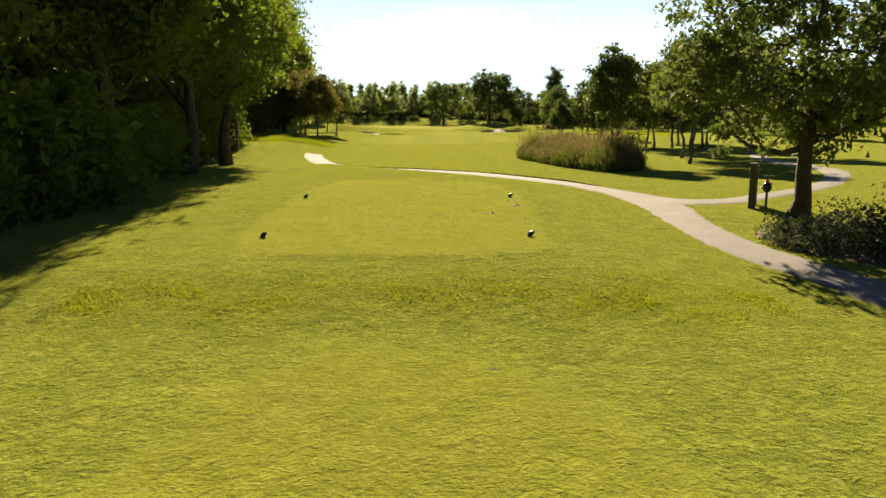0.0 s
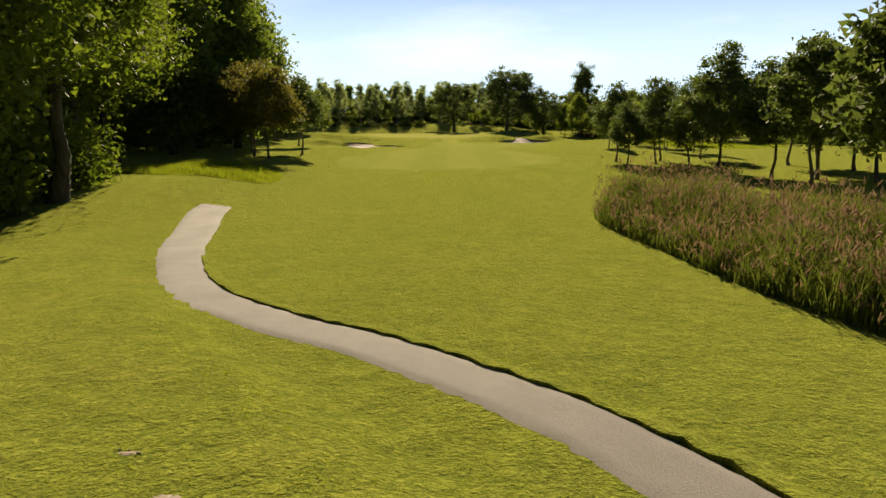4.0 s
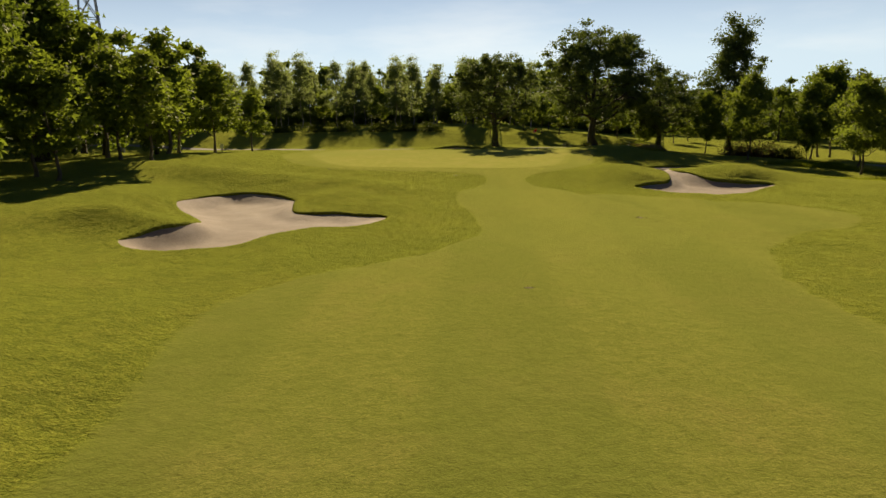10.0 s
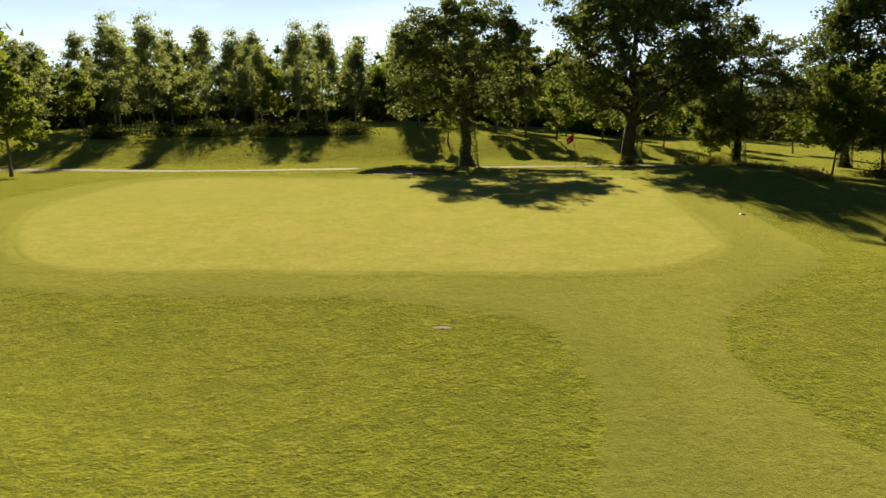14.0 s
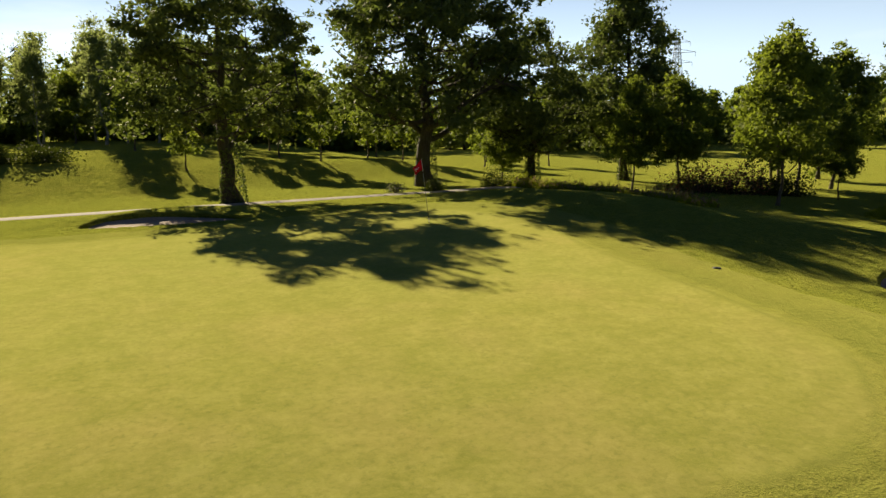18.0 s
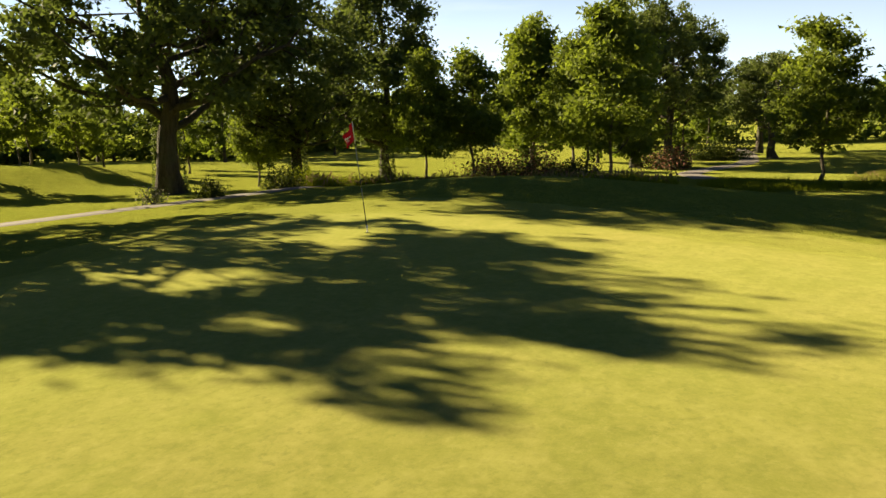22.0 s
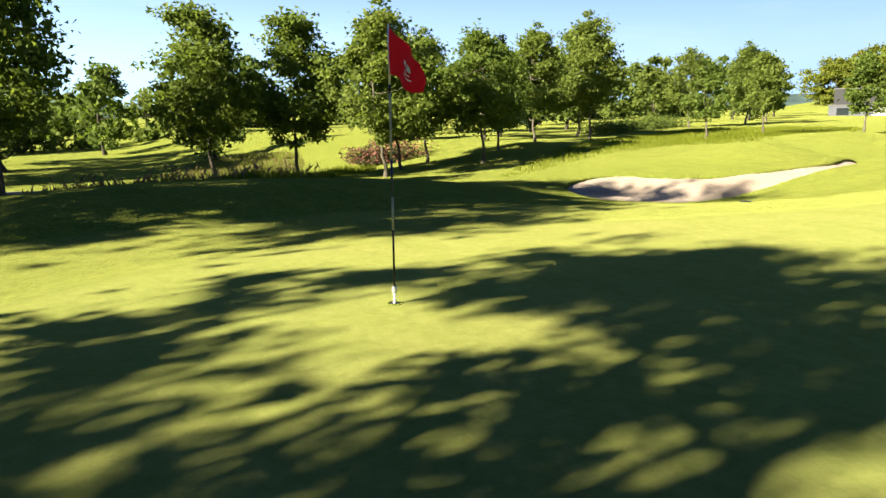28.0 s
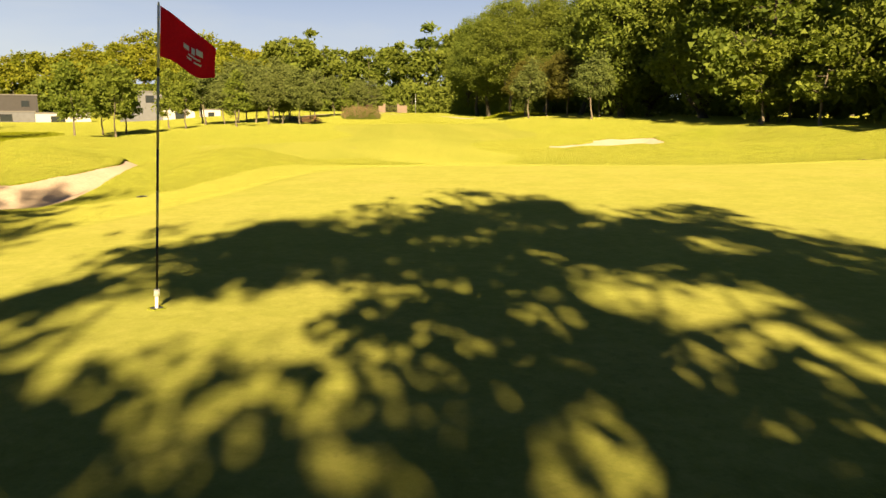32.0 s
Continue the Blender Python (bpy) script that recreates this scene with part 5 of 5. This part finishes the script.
bush(16.6, 78.4, 1.3, 1.1, 0.85, pale_leaf, "flowering_shrub", "low pale-flowering shrub under a young tree", 34, 3000, 0.1)
for k in range(6):
    bush(43.4 + k * 1.25, 137 - k * 3.0, 1.9, 1.3, 1.05, wood_leaf, "hedge_shrub", "clipped green hedge shrub in a row", 60 + k, 1600, 0.18, 60, "hedge")

# undergrowth at the foot of the wood
rng = random.Random(9)
for k in range(19):
    y = 8 + k * 3.4
    x = (-11.6 if y < 32 else -14.6 - 0.1 * (y - 32)) - rng.uniform(0, 2.0)
    bush(x, y, rng.uniform(1.8, 2.8), rng.uniform(1.8, 2.8), rng.uniform(2.0, 4.2), edge_leaf, "undergrowth", "dark leafy undergrowth at the wood's edge", 100 + k, 1900, 0.36, rng.uniform(0, 180), "undergrowth")


def tufts(count, seed):
    """Coarse blades standing in the mown rough beside the flown line."""
    g = np.random.default_rng(seed)
    y = np.where(g.uniform(0, 1, count) < 0.35, g.uniform(7, 20, count), g.uniform(20, 160, count))
    x = -1.0 + g.normal(0, 4.0, count)
    bank = g.uniform(0, 1, count) < 0.16
    x, y = np.where(bank, g.uniform(-6, 5, count), x), np.where(bank, g.normal(16.0, 0.6, count), y)
    ok, thin = np.ones(count, bool), g.uniform(0, 1, count)
    for loop in (TEE, TEE_BACK, FAIRWAY, FRINGE, GREEN, BUNKER_L, BUNKER_R):
        ok &= inside_by(loop, x, y) > 0.1 + 2.5 * thin
    for strip in PATHS:
        near = np.min(np.hypot(x[:, None] - strip[None, ::3, 0], y[:, None] - strip[None, ::3, 1]), 1)
        ok &= near > 0.95
    x, y, bank = x[ok], y[ok], bank[ok]
    n = len(x)
    z = land(x, y) - 0.01
    h = g.uniform(0.018, 0.045, n) * (0.7 + 0.6 * (np.sin(x * 2.3 + np.sin(y * 1.9)) * np.sin(y * 2.7 + np.sin(x * 1.3)) > 0.1)) * np.where(bank, 1.15, 1.0)
    a = g.uniform(0, 2 * np.pi, n)
    w = g.uniform(0.006, 0.014, n)
    lean_ = g.normal(0, 0.5, (n, 2)) * h[:, None]
    v = np.stack([np.column_stack([x - np.cos(a) * w, y - np.sin(a) * w, z]), np.column_stack([x + np.cos(a) * w, y + np.sin(a) * w, z]),
                  np.column_stack([x + lean_[:, 0], y + lean_[:, 1], z + h])], 1).reshape(-1, 3)
    ob = mesh_ob("grass_blades", v, np.arange(3 * n).reshape(n, 3), blade_leaf, flat=True)
    return tagged(ob, "loose yellow-green blades of mown rough grass", "grass", kind="stuff")


tufts(170000, 12)


pole_grey = plain("greyed_white_paint", (0.40, 0.41, 0.36), 0.5)


# ---- the flag in its hole ----
def flagstick(x, y):
    z = at(x, y) + 0.045
    ob = empty("flagstick", x, y, z)
    ob.matrix_basis = pose(x, y, z, -2.3, -5.2, 0)
    stops = (-0.1, 0.12, 0.63, 0.9, 1.2, 1.71, 1.77, 2.19)
    for k, (a, b) in enumerate(zip(stops, stops[1:])):
        dark = k in (1, 3, 5)
        part("pole_section", rod_bm(a, b, 0.012 if k == 0 else 0.009, None, 10), (navy_paint if k == 3 else black_paint) if dark else (white_paint if k in (0, 6) else pole_grey), ob, "dark band" if dark else "pale band")
    part("ferrule", rod_bm(0.1, 0.15, 0.024, 0.02, 12), white_paint, ob, "white knob at the foot")
    part("tip", rod_bm(2.19, 2.21, 0.009, 0.004, 8), white_paint, ob)
    # cloth: a drooping three-cornered sheet with folds
    nu, nv = 22, 14
    v, f = [], []
    for i in range(nu + 1):
        for j in range(nv + 1):
            u, w = i / nu, j / nv
            top, low = 2.185 - 0.25 * u ** 1.1, 1.845 - 0.12 * u + 0.02 * math.sin(u * 7)
            zz = top + (low - top) * w
            fold = 0.035 * math.sin(u * 9 + w * 3.2) * (0.25 + u)
            v.append((-0.012 - 0.39 * u * math.cos(0.35) - fold * 0.35, -0.06 * u + fold, zz - 0.02 * math.sin(u * 3.1) * w))
    for i in range(nu):
        for j in range(nv):
            a = i * (nv + 1) + j
            f.append((a, a + 1, a + nv + 2, a + nv + 1))
    cloth = mesh_ob("flag_cloth", np.array(v), f, red_cloth, ob)
    tagged(cloth, "bright red cloth with small white marks")
    for k, (u0, u1, w0, w1) in enumerate(((0.42, 0.52, 0.42, 0.52), (0.50, 0.72, 0.58, 0.62), (0.56, 0.62, 0.40, 0.54), (0.64, 0.76, 0.36, 0.50), (0.48, 0.56, 0.66, 0.70), (0.60, 0.74, 0.68, 0.72))):
        for side in (1, -1):
            q, qf = [], []
            for i in range(5):
                for j in range(2):
                    u, w = u0 + (u1 - u0) * i / 4, w0 + (w1 - w0) * j
                    top, low = 2.185 - 0.25 * u ** 1.1, 1.845 - 0.12 * u + 0.02 * math.sin(u * 7)
                    fold = 0.035 * math.sin(u * 9 + w * 3.2) * (0.25 + u)
                    q.append((-0.012 - 0.39 * u * math.cos(0.35) - fold * 0.35, -0.06 * u + fold + side * 0.004, top + (low - top) * w - 0.02 * math.sin(u * 3.1) * w))
            for i in range(4):
                qf.append((2 * i, 2 * i + 1, 2 * i + 3, 2 * i + 2))
            mesh_ob("mark", np.array(q), qf, white_paint, cloth)
    return tagged(ob, "golf flagstick with a drooping red flag, banded pole", "flag")


flagstick(3.25, 178.7)


def cup(x, y):
    z = at(x, y) + 0.049
    bm = bmesh.new()
    # no depth here: a flat black disc stands for the hole's shaded inside
    bmesh.ops.create_circle(bm, cap_ends=True, segments=24, radius=0.054)
    ob = new("golf_hole")
    ob.matrix_basis = pose(x, y, z)
    part("cup", bm, black_paint, ob)
    bm = bmesh.new()
    n = 28
    ring = [[bm.verts.new((math.cos(k * 2 * math.pi / n) * r, math.sin(k * 2 * math.pi / n) * r, h)) for k in range(n)] for r, h in ((0.052, 0.0), (0.056, 0.006), (0.07, -0.004))]
    for a, b in zip(ring, ring[1:]):
        for k in range(n):
            bm.faces.new((a[k], a[(k + 1) % n], b[(k + 1) % n], b[k]))
    part("rim", bm, fringe_mat, ob)
    return tagged(ob, "round golf hole in the green, its shaded inside a flat black disc", "hole")


cup(3.25, 178.7)


# ---- things on the tee ----
def tee_marker(x, y):
    ob = empty("tee_marker", x, y, at(x, y) + 0.03)
    bm = bmesh.new()
    bmesh.ops.create_uvsphere(bm, u_segments=16, v_segments=10, radius=0.07, matrix=Matrix.Translation((0, 0, 0.058)) @ Matrix.Rotation(radians(55), 4, 'Y') @ Matrix.Diagonal((0.72, 0.72, 1.2, 1)))
    part("ball", bm, navy_paint, ob)
    part("spike", rod_bm(-0.06, 0.03, 0.012, 0.02, 8), black_paint, ob)
    part("collar", rod_bm(0.0, 0.014, 0.035, 0.03, 14), navy_paint, ob)
    return tagged(ob, "dark round tee marker on short grass", "tee marker", "tee markers")


for x, y in ((-4.02, 20.4), (1.7, 20.2), (-4.46, 27.45), (1.88, 27.1)):
    tee_marker(x, y)


def info_board(x, y, turn):
    ob = empty("tee_sign", x, y, at(x, y), turn)
    part("post", box_bm(-0.09, -0.09, -0.2, 0.09, 0.09, 1.25, 0.012), dark_wood, ob)
    part("post", box_bm(-0.07, 0.75, -0.2, 0.07, 0.89, 1.15, 0.012), dark_wood, ob)
    board = part("board", box_bm(-0.025, 0.09, 0.22, 0.025, 0.75, 1.12, 0.008), grey_board, ob, "grey hole board seen edge-on")
    part("panel", box_bm(-0.031, 0.14, 0.3, -0.026, 0.70, 1.05), white_paint, board)
    part("cap", box_bm(-0.1, -0.1, 1.25, 0.1, 0.1, 1.28, 0.01), dark_wood, ob)
    return tagged(ob, "weathered timber tee sign with a grey board", "sign")


info_board(8.6, 25.5, -27)


def ball_washer(x, y):
    ob = empty("ball_washer", x, y, at(x, y))
    part("post", rod_bm(-0.2, 0.64, 0.035, 0.032, 12), black_paint, ob)
    bm = bmesh.new()
    bmesh.ops.create_uvsphere(bm, u_segments=16, v_segments=10, radius=0.12, matrix=Matrix.Translation((0, 0, 0.74)) @ Matrix.Diagonal((1, 1, 1.15, 1)))
    part("body", bm, black_paint, ob)
    part("cap", rod_bm(0.86, 0.93, 0.055, 0.035, 14), red_cloth, ob, "reddish cap")
    part("spout", rod_bm(0.80, 0.86, 0.02, 0.02, 8, 0.11, 0.0), steel_mat, ob, "pale metal spout")
    part("handle", rod_bm(0.92, 0.98, 0.014, 0.014, 8), black_paint, ob)
    part("bracket", box_bm(-0.18, -0.02, 0.72, -0.1, 0.02, 0.76, 0.008), steel_mat, ob, "pale metal towel bracket")
    return tagged(ob, "black golf ball washer on a post", "ball washer")


ball_washer(8.4, 24.15)


def scar(x, y, r, pale, seed, lift=0.0):
    """A divot: a torn, flat patch of soil or seed sand with a few loose clods."""
    g = random.Random(seed)
    ob = empty("divot", x, y, at(x, y) + (0.05 if inside_by(GREEN, np.array([x]), np.array([y]))[0] < 0 else 0.034 if any(inside_by(q, np.array([x]), np.array([y]))[0] < -0.6 for q in (TEE, TEE_BACK, FAIRWAY, FRINGE)) else 0.004), g.uniform(-25, 25))
    bm = bmesh.new()
    n = 26
    mid = bm.verts.new((0, 0, 0.004))
    ring = [bm.verts.new((math.cos(k * 2 * math.pi / n) * r * g.uniform(0.5, 1.25), math.sin(k * 2 * math.pi / n) * r * 0.5 * g.uniform(0.5, 1.3), -0.004)) for k in range(n)]
    for k in range(n):
        bm.faces.new((mid, ring[k], ring[(k + 1) % n]))
    part("bare_patch", bm, sand_mat if pale else soil_mat, ob)
    for k in range(5):
        a, q = g.uniform(0, 6.28), g.uniform(0.7, 1.5)
        bm = bmesh.new()
        bmesh.ops.create_icosphere(bm, subdivisions=1, radius=min(0.03, r * g.uniform(0.06, 0.14)), matrix=Matrix.Translation((math.cos(a) * r * q, math.sin(a) * r * 0.6 * q, 0.004)) @ Matrix.Diagonal((1.5, 1, 0.6, 1)))
        for v in bm.verts:
            v.co += Vector((g.uniform(-1, 1), g.uniform(-1, 1), g.uniform(-1, 1))) * 0.005
        part("clod", bm, soil_mat, ob)
    return tagged(ob, "divot with torn turf and pale sand" if pale else "dark divot torn in the turf", "divot", "divots")


for k, (x, y, r, pale) in enumerate(((1.83, 26.13, 0.11, True), (1.8, 25.17, 0.2, False), (1.01, 23.7, 0.17, False), (0.65, 24.3, 0.08, False), (1.91, 22.76, 0.08, False), (-0.25, 23.36, 0.08, False), (0.11, 21.66, 0.07, False),
                                     (-1.26, 25.55, 0.07, True), (-1.0, 26.4, 0.06, True), (-1.18, 24.25, 0.06, True), (-0.87, 22.5, 0.08, True), (-1.28, 21.6, 0.08, True), (-0.78, 27.5, 0.07, False), (3.53, 22.9, 0.06, True),
                                     (-1.72, 30.55, 0.06, False), (-0.66, 30.85, 0.05, False), (-1.25, 30.05, 0.06, False), (-1.1, 29.8, 0.05, False), (-2.52, 37.8, 0.15, True), (-3.3, 38.7, 0.12, True), (-9.2, 43.2, 0.3, True), (-8.3, 43.6, 0.22, True), (-7.9, 42.8, 0.26, True), (-7.6, 42.1, 0.2, True), (1.5, 12.9, 0.09, False), (0.47, 13.2, 0.06, False),
                                     (-1.88, 15.1, 0.07, False), (0.66, 23.9, 0.05, False), (-3.0, 85.2, 0.18, True), (-2.8, 105.3, 0.16, True), (-1.9, 125.9, 0.13, False), (4.4, 139.8, 0.25, False), (-4.6, 158.2, 0.2, True), (-4.3, 158.5, 0.1, False), (-14.3, 160.6, 0.2, False))):
    scar(x, y, r, pale, k)


def sprinkler(x, y):
    ob = empty("sprinkler", x, y, at(x, y) + 0.035)
    part("lid", rod_bm(-0.03, 0.012, 0.11, 0.105, 20), black_paint, ob)
    part("nozzle", rod_bm(0.012, 0.022, 0.03, 0.03, 12), black_paint, ob)
    return tagged(ob, "dark round sprinkler lid flush with the fringe", "sprinkler")


sprinkler(6.7, 169.2)


# bunker scuffs stay in the sand; a small numbered post stands beyond the green
def marker_post(x, y, z=None):
    ob = empty("marker_post", x, y, at(x, y))
    part("post", box_bm(-0.05, -0.05, -0.2, 0.05, 0.05, 0.9, 0.01), dark_wood, ob)
    part("plate", box_bm(-0.17, -0.06, 0.35, 0.17, -0.051, 0.88, 0.004), white_paint, ob, "white plate")
    return tagged(ob, "short post with a white plate beyond the green", "sign")


marker_post(-31.7, 187.3)


# ---- ivy on the oaks ----
def ivy(x, y, r, h, seed):
    g = np.random.default_rng(seed)
    n = 1500
    a, s = g.uniform(0, 6.28, n), g.uniform(0, 1, n) ** 1.2
    p = np.column_stack([np.cos(a) * (r * (1.35 - 0.5 * s) + g.uniform(0, 0.12, n)), np.sin(a) * (r * (1.35 - 0.5 * s) + g.uniform(0, 0.12, n)), s * h])
    ob = empty("ivy", x, y, at(x, y))
    mesh_ob("leaves", *leaf_cards(g, p, 0.13), oak_leaf, ob, flat=True)
    return tagged(ob, "dark ivy clinging to an oak trunk", "ivy", "ivy")


ivy(-0.38, 193.7, 0.46, 2.8, 4)
ivy(11.7, 196.0, 0.5, 3.6, 1)
ivy(19.7, 196.2, 0.36, 3.0, 2)
ivy(28.4, 197.0, 0.34, 4.0, 3)


# ---- houses behind the east rough ----
def house(x, y, turn, foot, blocks, label):
    """blocks: x0, y0, z0, x1, y1, z1, wall material; windows on the side that faces the course."""
    ob = empty("house", x, y, foot, turn)
    for x0, y0, z0, x1, y1, z1, mat, wins in blocks:
        wall = part("wall", box_bm(x0, y0, z0, x1, y1, z1, 0.02), mat, ob, flat=True)
        part("roof", box_bm(x0 - 0.15, y0 - 0.15, z1, x1 + 0.15, y1 + 0.15, z1 + 0.22, 0.02), roof_mat, ob, "flat dark roof edge", flat=True)
        for wx, wz, ww, wh in wins:
            win = part("window", box_bm(wx - ww / 2 - 0.08, y1 - 0.1, wz - 0.08, wx + ww / 2 + 0.08, y1 + 0.05, wz + wh + 0.08), render_dark, ob, flat=True)
            part("pane", box_bm(wx - ww / 2, y1 + 0.051, wz, wx + ww / 2, y1 + 0.06, wz + wh), glass_mat, win, flat=True)
    return tagged(ob, label, "house", "houses")


house(79, 32.6, 27, -1.5, ((-3.7, -5, 1.8, 3.7, 3, 5.0, render_dark, ((-1.5, 2.8, 1.4, 1.2),)), (-3, -5, -2, 4.5, 3.5, 1.8, render_grey, ((2, 0.0, 2.0, 1.3),)), (-13, -4, -2, -3.02, 4, 1.5, render_white, ((-7, -0.2, 2.4, 1.1),))),
      "modern dark flat-roofed house with a low white wing")
house(56.5, 23.2, 20, -1.5, ((-3, -5, -2, 1.7, 3, 6.0, render_grey, ((-0.6, 3.8, 1.6, 1.4),)), (1.72, -5, -2, 5.5, 3, 3.0, render_grey, ((3.6, 0.6, 1.4, 1.4),)), (-9.5, -5, -2, -3.02, 3, 2.3, render_white, ((-6.5, 0.4, 2.0, 1.3),)),
      (-15, -4, -2, -11, 2, 2.3, render_white, ((-13, 0.5, 1.2, 1.2),))), "modern white and grey house with a taller block")


def gateway(x, y):
    ob = empty("gateway", x, y, at(x, y))
    part("wall", box_bm(-4.4, -0.25, -0.1, -2.2, 0.25, 2.0, 0.03), render_sand, ob, flat=True)
    part("wall", box_bm(2.2, -0.25, -0.1, 3.6, 0.25, 1.9, 0.03), render_sand, ob, flat=True)
    for s in (-1.95, 1.95):
        part("pier", box_bm(s - 0.32, -0.35, -0.1, s + 0.32, 0.35, 2.5, 0.04), render_sand, ob, flat=True)
    for k in range(-6, 7):
        part("gate_bar", rod_bm(0.15, 2.0, 0.02, None, 6, k * 0.24, 0.0), dark_wood, ob)
    for h in (0.3, 1.9):
        part("gate_rail", box_bm(-1.6, -0.025, h - 0.03, 1.6, 0.025, h + 0.03), dark_wood, ob, flat=True)
    return tagged(ob, "beige rendered wall with a barred gateway under trees", "gateway")


gateway(4.5, -21.5)


def lamp_post(x, y):
    ob = empty("lamp_post", x, y, at(x, y))
    part("column", rod_bm(-0.2, 5.2, 0.09, 0.06, 10), steel_mat, ob)
    part("lantern", box_bm(-0.14, -0.35, 5.2, 0.14, 0.15, 5.32, 0.03), grey_board, ob)
    part("base", rod_bm(-0.1, 0.35, 0.14, 0.12, 12), steel_mat, ob)
    return tagged(ob, "tall pale lamp post beside a wall", "lamp post")


lamp_post(-2.3, -20.5)


# ---- pylons over the trees ----
def pylon(x, y, h, turn, foot):
    ob = empty("pylon", x, y, at(x, y), turn)
    bars = {"leg": [], "brace": [], "arm": []}

    def bar(kind, a, b, r):
        bars[kind].append(tube(np.array([a, (np.array(a) + np.array(b)) / 2, b], float), [r, r, r], 4))

    lv = [0, 0.16, 0.31, 0.45, 0.57, 0.68, 0.78, 0.88, 1.0]
    half = [foot * (1 - 0.86 * s ** 0.8) for s in lv]
    for k in range(8):
        a, b, z0, z1 = half[k], half[k + 1], lv[k] * h, lv[k + 1] * h
        for sx, sy in ((1, 1), (1, -1), (-1, -1), (-1, 1)):
            bar("leg", (sx * a, sy * a, z0), (sx * b, sy * b, z1), 0.11)
            bar("brace", (sx * a, sy * a, z0), (-sy * b, sx * b, z1), 0.06)
            bar("brace", (sx * b, sy * b, z1), (-sy * b, sx * b, z1), 0.05)
            bar("brace", (-sy * a, sx * a, z0), (sx * b, sy * b, z1), 0.06)
    for s, reach in ((0.70, 5.5), (0.82, 6.5), (0.94, 4.5)):
        for sx in (1, -1):
            bar("arm", (0, 0.4, s * h), (sx * reach, 0, s * h + 0.3), 0.07)
            bar("arm", (0, -0.4, s * h), (sx * reach, 0, s * h + 0.3), 0.07)
            bar("arm", (0, 0, s * h + 1.4), (sx * reach, 0, s * h + 0.3), 0.06)
            bar("arm", (sx * reach, 0, s * h + 0.3), (sx * reach, 0, s * h - 1.2), 0.05)
    for name, pieces in bars.items():
        for v, f in pieces:
            mesh_ob(name, v, f, steel_mat, ob, flat=True)
    return tagged(ob, "grey lattice electricity pylon above the trees", "pylon", "pylons")


pylon(-49, 194, 28, 30, 2.3)
pylon(178, 340, 28, -20, 3.2)
